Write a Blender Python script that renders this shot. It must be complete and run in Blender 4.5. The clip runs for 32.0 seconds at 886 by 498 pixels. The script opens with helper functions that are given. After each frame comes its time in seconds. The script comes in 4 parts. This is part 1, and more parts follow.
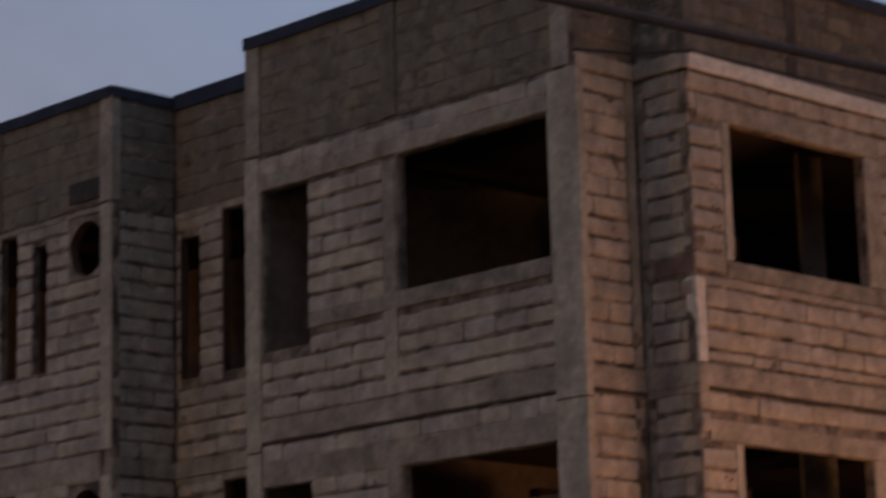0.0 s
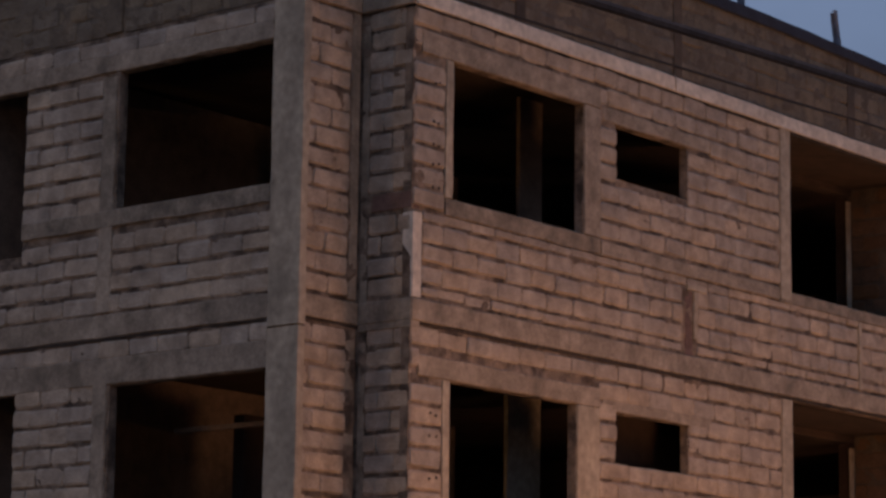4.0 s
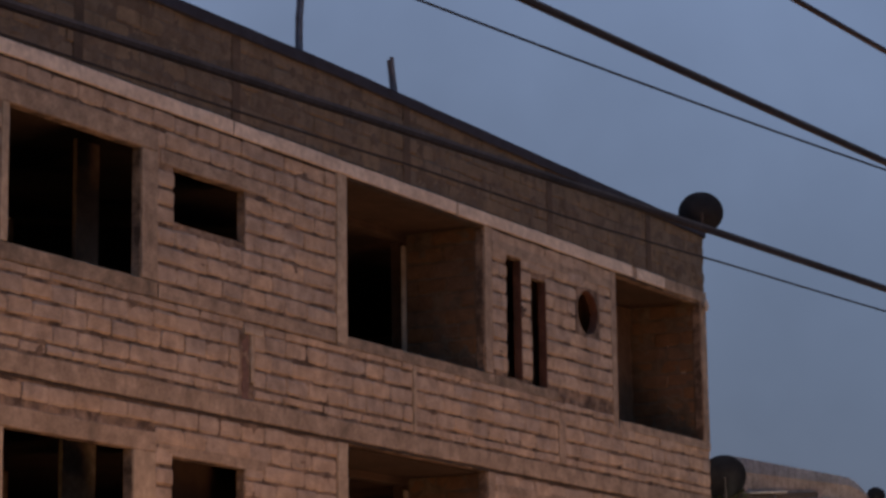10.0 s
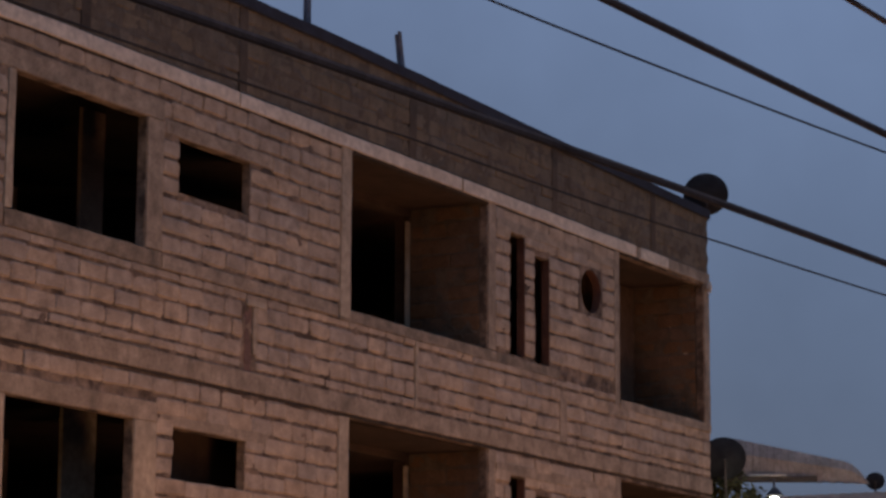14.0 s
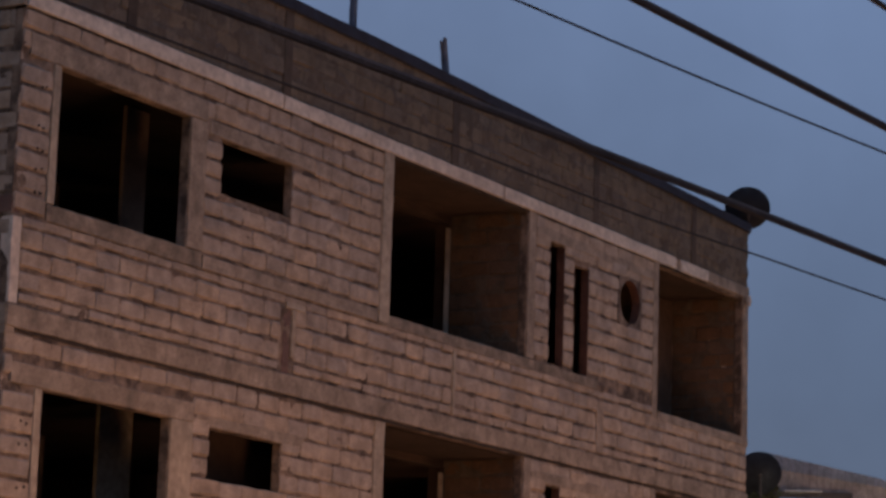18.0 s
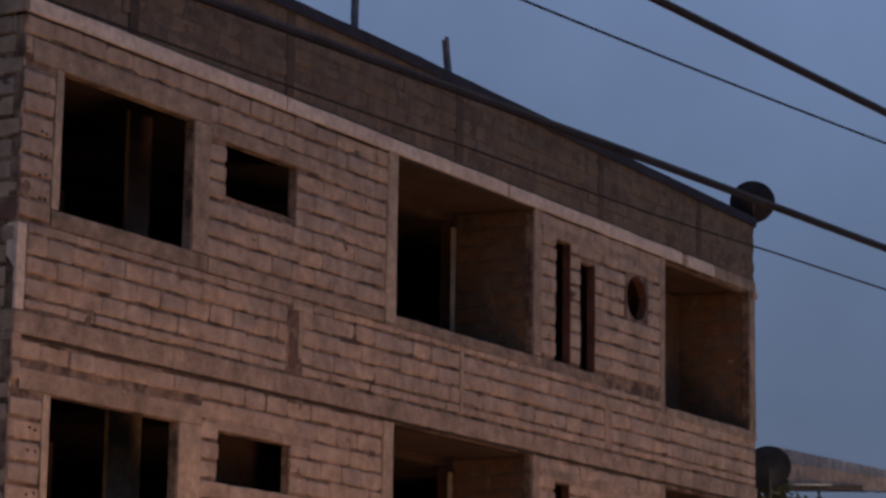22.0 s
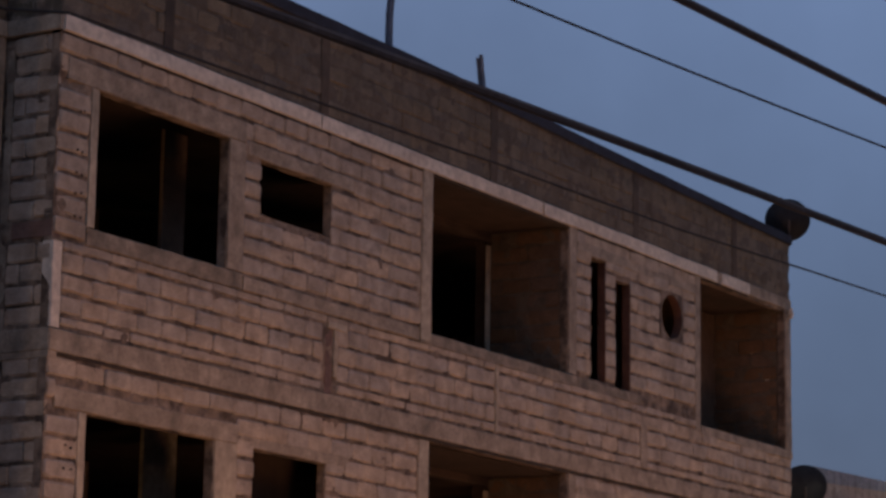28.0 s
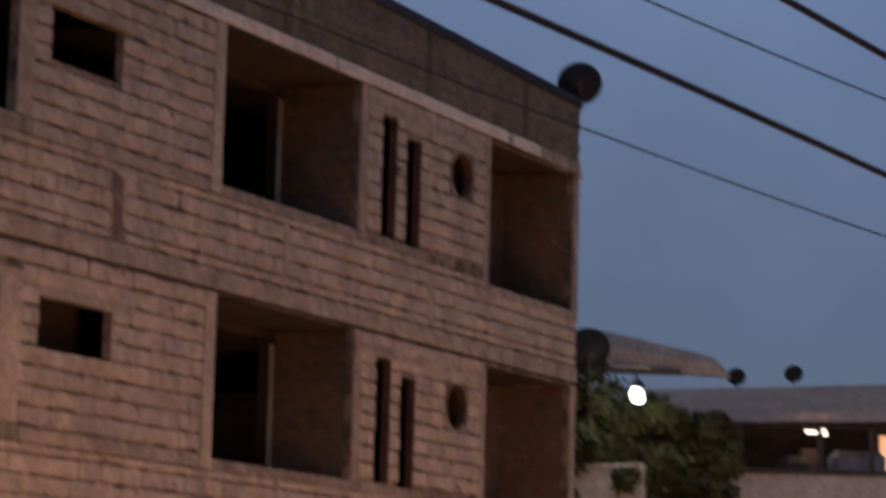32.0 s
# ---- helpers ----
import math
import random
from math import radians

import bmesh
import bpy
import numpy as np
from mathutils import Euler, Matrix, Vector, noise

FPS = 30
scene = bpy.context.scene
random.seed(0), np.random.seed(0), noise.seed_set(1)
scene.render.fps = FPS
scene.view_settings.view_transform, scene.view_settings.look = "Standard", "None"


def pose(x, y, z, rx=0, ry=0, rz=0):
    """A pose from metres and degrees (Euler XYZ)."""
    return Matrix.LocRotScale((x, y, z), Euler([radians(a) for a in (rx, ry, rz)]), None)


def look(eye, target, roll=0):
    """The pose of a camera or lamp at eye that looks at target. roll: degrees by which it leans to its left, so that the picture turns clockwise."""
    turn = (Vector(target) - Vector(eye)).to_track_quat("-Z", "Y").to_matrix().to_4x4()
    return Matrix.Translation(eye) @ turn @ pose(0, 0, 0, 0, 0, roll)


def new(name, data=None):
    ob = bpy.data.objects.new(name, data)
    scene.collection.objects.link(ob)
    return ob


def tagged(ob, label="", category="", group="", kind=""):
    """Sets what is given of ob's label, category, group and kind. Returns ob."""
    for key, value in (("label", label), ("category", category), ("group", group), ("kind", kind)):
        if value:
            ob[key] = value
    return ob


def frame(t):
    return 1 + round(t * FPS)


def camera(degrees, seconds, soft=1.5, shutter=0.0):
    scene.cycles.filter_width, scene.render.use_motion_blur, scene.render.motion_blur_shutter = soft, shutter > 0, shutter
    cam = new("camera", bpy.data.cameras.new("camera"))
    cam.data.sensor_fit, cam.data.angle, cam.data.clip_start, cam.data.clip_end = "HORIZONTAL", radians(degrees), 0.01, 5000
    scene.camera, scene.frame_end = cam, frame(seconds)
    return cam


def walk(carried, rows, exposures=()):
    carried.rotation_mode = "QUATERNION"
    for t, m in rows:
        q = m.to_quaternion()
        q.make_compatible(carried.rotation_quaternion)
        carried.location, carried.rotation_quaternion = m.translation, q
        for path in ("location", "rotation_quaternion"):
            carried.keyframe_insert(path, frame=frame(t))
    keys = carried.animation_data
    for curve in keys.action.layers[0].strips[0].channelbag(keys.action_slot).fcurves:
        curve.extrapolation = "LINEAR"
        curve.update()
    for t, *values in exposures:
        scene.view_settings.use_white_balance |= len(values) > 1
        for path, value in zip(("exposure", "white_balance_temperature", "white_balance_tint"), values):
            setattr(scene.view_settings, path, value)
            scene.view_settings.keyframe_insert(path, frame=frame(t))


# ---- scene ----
cam = camera(18.643, 32.0, soft=2.9, shutter=0.9)
PATH = [  # seconds, eye, heading to the left of +y, pitch, lean
    (0, -18.752, -15.863, 1.630, -44.333, 12.091, -1.435),
    (0.5, -18.752, -15.863, 1.640, -45.641, 12.734, -1.216),
    (1, -18.752, -15.863, 1.592, -46.972, 12.559, 0.051),
    (1.5, -18.752, -15.863, 1.545, -48.970, 12.017, -0.920),
    (2, -18.752, -15.863, 1.557, -49.911, 11.339, -0.849),
    (2.5, -18.752, -15.863, 1.568, -51.391, 10.114, 0.549),
    (3, -18.752, -15.863, 1.580, -51.065, 10.106, 0.511),
    (3.5, -18.752, -15.863, 1.582, -50.488, 10.579, 0.582),
    (5.5, -18.752, -15.863, 1.588, -50.752, 10.725, 1.417),
    (6, -18.752, -15.863, 1.590, -50.514, 10.420, 1.889),
    (6.5, -18.752, -15.863, 1.592, -50.597, 10.099, 2.530),
    (7, -18.752, -15.863, 1.593, -50.551, 10.537, 2.090),
    (7.5, -18.752, -15.863, 1.595, -50.759, 11.383, 1.952),
    (8, -18.752, -15.863, 1.597, -52.288, 11.858, 1.557),
    (8.5, -18.752, -15.863, 1.598, -56.202, 12.806, 0.801),
    (9, -18.752, -15.863, 1.600, -59.740, 12.935, -0.049),
    (9.5, -18.747, -15.856, 1.604, -60.534, 12.489, -0.653),
    (10, -18.742, -15.849, 1.608, -60.004, 11.536, -0.766),
    (10.5, -18.737, -15.842, 1.605, -59.291, 12.122, -0.504),
    (11, -18.733, -15.834, 1.602, -59.030, 12.090, -0.266),
    (11.5, -18.728, -15.827, 1.598, -58.858, 11.767, 0.058),
    (12, -18.723, -15.820, 1.595, -59.032, 11.623, -0.042),
    (12.5, -18.719, -15.813, 1.587, -59.724, 11.264, -0.157),
    (13, -18.714, -15.805, 1.579, -59.945, 10.959, -0.012),
    (13.5, -18.713, -15.804, 1.577, -59.937, 11.039, 0.371),
    (15.5, -18.710, -15.800, 1.569, -59.846, 11.311, -0.282),
    (16, -18.710, -15.799, 1.566, -59.092, 10.672, 0.098),
    (16.5, -18.709, -15.798, 1.564, -59.186, 11.043, 0.367),
    (17, -18.708, -15.797, 1.562, -59.397, 11.194, 1.220),
    (17.5, -18.708, -15.796, 1.560, -59.233, 11.467, 2.083),
    (18, -18.707, -15.795, 1.566, -59.091, 11.248, 1.836),
    (18.5, -18.706, -15.793, 1.555, -58.918, 10.924, 1.403),
    (19, -18.706, -15.792, 1.553, -58.903, 11.031, 0.984),
    (19.5, -18.703, -15.788, 1.551, -59.085, 11.194, 1.061),
    (20, -18.700, -15.784, 1.549, -59.270, 11.365, 0.862),
    (20.5, -18.698, -15.780, 1.559, -59.283, 11.388, 0.637),
    (21, -18.695, -15.776, 1.560, -59.253, 11.355, 0.742),
    (21.5, -18.692, -15.772, 1.559, -59.104, 11.285, 1.013),
    (22, -18.690, -15.768, 1.557, -58.997, 11.255, 0.851),
    (22.5, -18.687, -15.764, 1.549, -58.913, 11.146, 0.835),
    (23, -18.685, -15.760, 1.537, -58.753, 10.851, 1.265),
    (23.5, -18.682, -15.757, 1.535, -58.830, 10.492, 1.624),
    (24, -18.680, -15.754, 1.533, -58.389, 10.508, 1.603),
    (24.5, -18.678, -15.750, 1.531, -58.039, 10.804, 1.766),
    (26.5, -18.670, -15.738, 1.523, -58.577, 10.346, 1.474),
    (27, -18.668, -15.734, 1.521, -58.809, 10.595, 1.072),
    (27.5, -18.666, -15.731, 1.519, -58.486, 11.147, 0.597),
    (28, -18.664, -15.728, 1.517, -58.275, 11.717, 0.857),
    (28.5, -18.658, -15.720, 1.525, -58.897, 11.671, 0.937),
    (29, -18.653, -15.712, 1.534, -59.143, 11.722, 0.990),
    (29.5, -18.648, -15.704, 1.536, -59.470, 11.194, 1.381),
    (30, -18.643, -15.696, 1.538, -59.918, 11.208, 1.011),
    (30.5, -18.637, -15.688, 1.533, -60.463, 11.250, 0.864),
    (31, -18.632, -15.679, 1.573, -61.135, 10.759, 1.422),
    (31.5, -18.627, -15.671, 1.466, -61.693, 10.280, 1.125),
    (32, -18.622, -15.663, 1.405, -62.906, 8.948, 1.498),
]


def heading(e, yaw, pitch):
    a, b = radians(yaw), radians(pitch)
    return (e[0] - math.sin(a) * math.cos(b), e[1] + math.cos(a) * math.cos(b), e[2] + math.sin(b))


walk(cam, [(t, look((x, y, z), heading((x, y, z), a, b), c)) for t, x, y, z, a, b, c in PATH], [(t, e, k, 12) for t, e, k in ((0, 0.21, 8500), (3, 0.24, 7550), (6, 0.23, 7550), (8, 0.20, 7000), (9, 0.20, 7800), (10.5, 0.12, 7750), (12, 0.07, 7400), (13, 0.05, 7350), (19, 0.04, 7100), (28, -0.05, 6950), (30.5, -0.05, 6950), (32, 0.07, 7100))])

# ---- sky and lamps ----
world = bpy.data.worlds.new("dusk")
scene.world = world
world.use_nodes = True
wn = world.node_tree
sky = wn.nodes.new("ShaderNodeTexSky")
sky.sky_type = "NISHITA"
sky.sun_disc = False
sky.sun_elevation = radians(2.0)
sky.sun_rotation = radians(20)
sky.air_density, sky.dust_density, sky.ozone_density = 1.0, 1.0, 2.0
haze = wn.nodes.new("ShaderNodeMix")
haze.data_type = "RGBA"
haze.inputs[0].default_value = 0.7
haze.inputs[7].default_value = (1.25, 2.0, 3.95, 1)
wn.links.new(sky.outputs[0], haze.inputs[6])
where = wn.nodes.new("ShaderNodeTexCoord")
split = wn.nodes.new("ShaderNodeSeparateXYZ")
wn.links.new(where.outputs["Generated"], split.inputs[0])
height = wn.nodes.new("ShaderNodeMapRange")  # an overcast sky grows brighter towards the zenith
height.inputs[1].default_value, height.inputs[2].default_value = 0.05, 0.33
wn.links.new(split.outputs[2], height.inputs[0])
glow = wn.nodes.new("ShaderNodeValToRGB")
glow.color_ramp.interpolation = "CARDINAL"
for at, level in ((0.0, 0.42), (0.2, 0.54), (0.5, 0.755), (0.8, 0.87), (1.0, 0.96)):
    stop = glow.color_ramp.elements[0 if at == 0 else 1] if at in (0.0, 1.0) else glow.color_ramp.elements.new(at)
    stop.position, stop.color = at, (level, level, level, 1)
wn.links.new(height.outputs[0], glow.inputs[0])
rise = wn.nodes.new("ShaderNodeMath")
rise.operation = "MULTIPLY"
rise.inputs[1].default_value = 1.46
wn.links.new(glow.outputs[0], rise.inputs[0])
cloud = wn.nodes.new("ShaderNodeTexNoise")
cloud.inputs["Scale"].default_value, cloud.inputs["Detail"].default_value, cloud.inputs["Roughness"].default_value = 7.0, 5, 0.5
wn.links.new(where.outputs["Generated"], cloud.inputs["Vector"])
puff = wn.nodes.new("ShaderNodeMapRange")
puff.inputs[1].default_value, puff.inputs[2].default_value = 0.3, 0.7
puff.inputs[3].default_value, puff.inputs[4].default_value = 0.86, 1.14
wn.links.new(cloud.outputs[0], puff.inputs[0])
both = wn.nodes.new("ShaderNodeMath")
both.operation = "MULTIPLY"
wn.links.new(rise.outputs[0], both.inputs[0])
wn.links.new(puff.outputs[0], both.inputs[1])
power = wn.nodes.new("ShaderNodeMath")
power.operation = "MULTIPLY"
power.inputs[1].default_value = 0.088
wn.links.new(both.outputs[0], power.inputs[0])
back = wn.nodes["Background"]
wn.links.new(haze.outputs[2], back.inputs[0])
wn.links.new(power.outputs[0], back.inputs[1])


def lamp(name, place, colour, watts, radius=0.15):
    data = bpy.data.lights.new(name, "POINT")
    data.color, data.energy, data.shadow_soft_size = colour, watts, radius
    ob = new(name, data)
    ob.location = place
    return ob


sun_data = bpy.data.lights.new("sun", "SUN")
sun_data.energy, sun_data.angle, sun_data.color = 0.05, radians(40), (1.0, 0.85, 0.68)
sun = new("sun", sun_data)
sun.matrix_world = look((0, 0, 30), (14, 9, 0))
# unseen warm lamps, set low to match the glow on the front wall
for spot, watts, tint in (((-1.0, -11.5, 1.6), 465, (1.0, 0.565, 0.345)), ((1.8, -5.2, 1.2), 395, (1.0, 0.502, 0.285)), ((11.5, -6.2, 1.2), 470, (1.0, 0.502, 0.29))):
    lamp("unseen_street_light", spot, tint, watts, 1.0)
# added fill that warms the far houses; no lamp is known here
lamp("unseen_street_light", (19.0, -7.5, 4.0), (1.0, 0.66, 0.42), 270, 0.4)
# unseen lamp behind the viewpoint that warms the cables
lamp("unseen_street_light", (-20.5, -18.5, 6.0), (1.0, 0.56, 0.24), 300, 0.15)
# added warm fill for the side facade
lamp("unseen_street_light", (-17.0, 7.0, 4.0), (1.0, 0.575, 0.20), 540, 0.8)


# ---- materials ----
def shader(name, colour, rough=0.9, dark=None, grain=40.0, stain=1.2, bump=0.25, vary=0.0, streak=0.0, metal=0.0, stain_lo=0.42, stain_hi=0.68, blotch=0.22):
    m = bpy.data.materials.new(name)
    m.use_nodes = True
    n, link = m.node_tree.nodes, m.node_tree.links.new
    b = n["Principled BSDF"]
    b.inputs["Roughness"].default_value, b.inputs["Metallic"].default_value = rough, metal
    geo = n.new("ShaderNodeNewGeometry")
    fine = n.new("ShaderNodeTexNoise")
    fine.inputs["Scale"].default_value, fine.inputs["Detail"].default_value = grain, 6
    big = n.new("ShaderNodeTexNoise")
    big.inputs["Scale"].default_value, big.inputs["Detail"].default_value, big.inputs["Roughness"].default_value = stain, 7, 0.65
    link(geo.outputs["Position"], fine.inputs["Vector"])
    squash = n.new("ShaderNodeVectorMath")
    squash.operation = "MULTIPLY"
    squash.inputs[1].default_value = (1, 1, 1 - 0.75 * streak)
    link(geo.outputs["Position"], squash.inputs[0])
    link(squash.outputs[0], big.inputs["Vector"])
    ramp = n.new("ShaderNodeMapRange")
    ramp.inputs[1].default_value, ramp.inputs[2].default_value = stain_lo, stain_hi
    link(big.outputs[0], ramp.inputs[0])
    mix = n.new("ShaderNodeMix")
    mix.data_type = "RGBA"
    mix.inputs[6].default_value = (*colour, 1)
    mix.inputs[7].default_value = (*(dark or [c * 0.62 for c in colour]), 1)
    link(ramp.outputs[0], mix.inputs[0])
    hue = n.new("ShaderNodeHueSaturation")
    link(mix.outputs[2], hue.inputs["Color"])
    grainy = n.new("ShaderNodeMapRange")
    grainy.inputs[1].default_value, grainy.inputs[2].default_value = 0.25, 0.75
    grainy.inputs[3].default_value, grainy.inputs[4].default_value = 0.78, 1.18
    link(fine.outputs[0], grainy.inputs[0])
    patch = n.new("ShaderNodeTexNoise")
    patch.inputs["Scale"].default_value, patch.inputs["Detail"].default_value = 6.5, 4
    link(geo.outputs["Position"], patch.inputs["Vector"])
    mottle = n.new("ShaderNodeMapRange")
    mottle.inputs[1].default_value, mottle.inputs[2].default_value = 0.3, 0.7
    mottle.inputs[3].default_value, mottle.inputs[4].default_value = 1 - blotch, 1 + 0.6 * blotch
    link(patch.outputs[0], mottle.inputs[0])
    mixed = n.new("ShaderNodeMath")
    mixed.operation = "MULTIPLY"
    link(grainy.outputs[0], mixed.inputs[0])
    link(mottle.outputs[0], mixed.inputs[1])
    value = mixed.outputs[0]
    if vary:
        info = n.new("ShaderNodeObjectInfo")
        add = n.new("ShaderNodeMath")
        link(info.outputs["Random"], add.inputs[0])
        link(geo.outputs["Random Per Island"], add.inputs[1])
        fract = n.new("ShaderNodeMath")
        fract.operation = "FRACT"
        link(add.outputs[0], fract.inputs[0])
        spread = n.new("ShaderNodeMapRange")
        spread.inputs[3].default_value, spread.inputs[4].default_value = 1 - vary, 1 + vary
        link(fract.outputs[0], spread.inputs[0])
        times = n.new("ShaderNodeMath")
        times.operation = "MULTIPLY"
        link(value, times.inputs[0])
        link(spread.outputs[0], times.inputs[1])
        value = times.outputs[0]
        turn = n.new("ShaderNodeMapRange")
        turn.inputs[3].default_value, turn.inputs[4].default_value = 0.86, 1.14
        link(fract.outputs[0], turn.inputs[0])
        link(turn.outputs[0], hue.inputs["Saturation"])
    link(value, hue.inputs["Value"])
    link(hue.outputs[0], b.inputs["Base Color"])
    rise = n.new("ShaderNodeBump")
    rise.inputs["Strength"].default_value, rise.inputs["Distance"].default_value = bump, 0.02
    link(fine.outputs[0], rise.inputs["Height"])
    link(rise.outputs[0], b.inputs["Normal"])
    return m


def glowing(name, colour, strength):
    m = bpy.data.materials.new(name)
    m.use_nodes = True
    b = m.node_tree.nodes["Principled BSDF"]
    b.inputs["Base Color"].default_value = (*colour, 1)
    b.inputs["Emission Color"].default_value = (*colour, 1)
    b.inputs["Emission Strength"].default_value = strength
    return m


M_BLOCK = shader("pumice_block", (0.46, 0.37, 0.285), 0.95, (0.30, 0.238, 0.182), 55, 1.3, 0.7, vary=0.10, blotch=0.26)
M_MORTAR = shader("mortar", (0.30, 0.222, 0.162), 0.97, (0.085, 0.060, 0.044), 60, 3.4, 0.7, stain_lo=0.40, stain_hi=0.60, blotch=0.35)
M_CONC = shader("cast_concrete", (0.385, 0.307, 0.23), 0.9, (0.19, 0.15, 0.11), 30, 1.9, 0.4, streak=0.35, stain_lo=0.38, stain_hi=0.70, blotch=0.3)
M_POST = shader("smooth_column_concrete", (0.44, 0.362, 0.267), 0.85, (0.29, 0.235, 0.172), 14, 1.8, 0.2, streak=0.8, blotch=0.2)
M_BAND = shader("pale_render", (0.66, 0.58, 0.48), 0.9, (0.50, 0.43, 0.355), 14, 1.6, 0.2, blotch=0.12)
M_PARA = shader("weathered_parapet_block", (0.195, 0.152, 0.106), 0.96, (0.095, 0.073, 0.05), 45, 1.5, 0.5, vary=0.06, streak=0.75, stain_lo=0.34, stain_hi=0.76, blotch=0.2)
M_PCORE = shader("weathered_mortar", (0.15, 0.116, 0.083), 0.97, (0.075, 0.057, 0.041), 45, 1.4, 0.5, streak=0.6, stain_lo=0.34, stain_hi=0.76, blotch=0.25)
# side parapet tones, a little lighter than those of the front
M_PARA_SIDE = shader("lighter_parapet_block", (0.235, 0.184, 0.13), 0.96, (0.12, 0.093, 0.066), 45, 1.5, 0.5, vary=0.06, streak=0.75, stain_lo=0.34, stain_hi=0.76, blotch=0.22)
M_PCORE_SIDE = shader("lighter_parapet_mortar", (0.19, 0.147, 0.105), 0.97, (0.10, 0.077, 0.054), 45, 1.4, 0.5, streak=0.6, stain_lo=0.34, stain_hi=0.76, blotch=0.3)
# near-black navy put in for the dark colour fringe of the edge against the sky
M_COPE = shader("navy_fringe_coping", (0.028, 0.033, 0.05), 0.95, (0.018, 0.021, 0.033), 30, 1.6, 0.4)
M_RUST = shader("rusty_steel", (0.10, 0.075, 0.06), 0.8, (0.05, 0.035, 0.03), 80, 6.0, 0.3)
M_BARS = shader("blue_grey_steel", (0.15, 0.17, 0.215), 0.7, (0.10, 0.112, 0.142), 60, 5.0, 0.2, metal=0.2)
M_CHASE = shader("reddish_chase_mortar", (0.21, 0.125, 0.10), 0.95, (0.12, 0.075, 0.06), 50, 3.0, 0.5)
# black jacket raised to brown: warm lamp light on the cables put into the colour
M_CABLE = shader("lamp_warmed_cable_jacket", (0.118, 0.083, 0.070), 0.97, (0.084, 0.059, 0.051), 60, 5.0, 0.1)
M_WIRE = shader("black_wire_jacket", (0.02, 0.018, 0.018), 0.9, (0.012, 0.011, 0.011), 60, 5.0, 0.1)
# interior shade put into the colour: near-black for slabs, soffits and some partitions
M_SHADE = shader("shade_dark_interior", (0.062, 0.037, 0.025), 0.97, (0.038, 0.023, 0.016), 40, 1.5, 0.3)
M_GROUND = shader("dusty_ground", (0.20, 0.17, 0.14), 0.95, (0.12, 0.10, 0.085), 8, 0.3, 0.4)
M_ROAD = shader("worn_asphalt", (0.06, 0.058, 0.055), 0.9, (0.04, 0.04, 0.04), 50, 0.6, 0.3)
M_INNER = shader("brown_inner_concrete", (0.30, 0.20, 0.14), 0.95, (0.18, 0.12, 0.085), 40, 1.5, 0.3)
M_SILL = shader("mouldy_sill_concrete", (0.33, 0.265, 0.198), 0.95, (0.14, 0.112, 0.083), 30, 2.4, 0.5, stain_lo=0.36, stain_hi=0.66, blotch=0.35)
# mould in the joints; also the shade painted for block cores and the beam pocket
M_GAP = shader("black_mould_and_hole_shade", (0.06, 0.045, 0.036), 0.97, (0.03, 0.023, 0.019), 40, 3.0, 0.5, blotch=0.4)
# recess shade put into the colour: wall blocks made darker and browner
M_CHEEK = shader("shade_toned_inner_block", (0.155, 0.094, 0.056), 0.95, (0.10, 0.061, 0.037), 45, 1.2, 0.4, vary=0.03, blotch=0.2)
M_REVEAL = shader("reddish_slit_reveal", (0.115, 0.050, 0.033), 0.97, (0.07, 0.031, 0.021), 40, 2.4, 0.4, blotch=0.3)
M_STUD = shader("stained_parapet_mortar", (0.105, 0.078, 0.056), 0.97, (0.05, 0.037, 0.027), 45, 1.4, 0.4, streak=0.6, blotch=0.3)
M_DISH = shader("dark_dish_metal", (0.04, 0.04, 0.045), 0.6, (0.025, 0.025, 0.03), 40, 5.0, 0.1, metal=0.2)


# ---- mesh helpers ----
def part(name, bm, material, parent=None, label=""):
    mesh = bpy.data.meshes.new(name)
    bm.to_mesh(mesh)
    bm.free()
    mesh.materials.append(material)
    ob = new(name, mesh)
    if parent:
        ob.parent = parent
    if label:
        tagged(ob, label)
    return ob


def block_in(bm, x0, x1, y0, y1, z0, z1, bevel=0.0):
    m = Matrix.Translation(((x0 + x1) / 2, (y0 + y1) / 2, (z0 + z1) / 2)) @ Matrix.Diagonal((x1 - x0, y1 - y0, z1 - z0, 1))
    made = bmesh.ops.create_cube(bm, size=1, matrix=m)["verts"]
    if bevel:
        edges = list({e for v in made for e in v.link_edges})
        bmesh.ops.bevel(bm, geom=edges, offset=bevel, segments=1, affect="EDGES", clamp_overlap=True)


def boxed(name, box, material, parent=None, label="", bevel=0.006):
    bm = bmesh.new()
    block_in(bm, *box, bevel=bevel)
    return part(name, bm, material, parent, label)


def tube_in(bm, points, radius, sides=8):
    """A round bar along points."""
    rings = []
    for i, p in enumerate(points):
        p = Vector(p)
        a, b = Vector(points[max(i - 1, 0)]), Vector(points[min(i + 1, len(points) - 1)])
        way = (b - a).normalized()
        side = way.cross(Vector((0, 0, 1)))
        if side.length < 1e-3:
            side = Vector((1, 0, 0))
        side.normalize()
        up = side.cross(way)
        rings.append([bm.verts.new(p + radius * (math.cos(k) * side + math.sin(k) * up)) for k in (2 * math.pi * j / sides for j in range(sides))])
    for r, s in zip(rings, rings[1:]):
        for j in range(sides):
            bm.faces.new((r[j], r[(j + 1) % sides], s[(j + 1) % sides], s[j]))
    bm.faces.new(rings[0][::-1])
    bm.faces.new(rings[-1])


def empty(name, place=(0, 0, 0)):
    ob = new(name)
    ob.location = place
    return ob


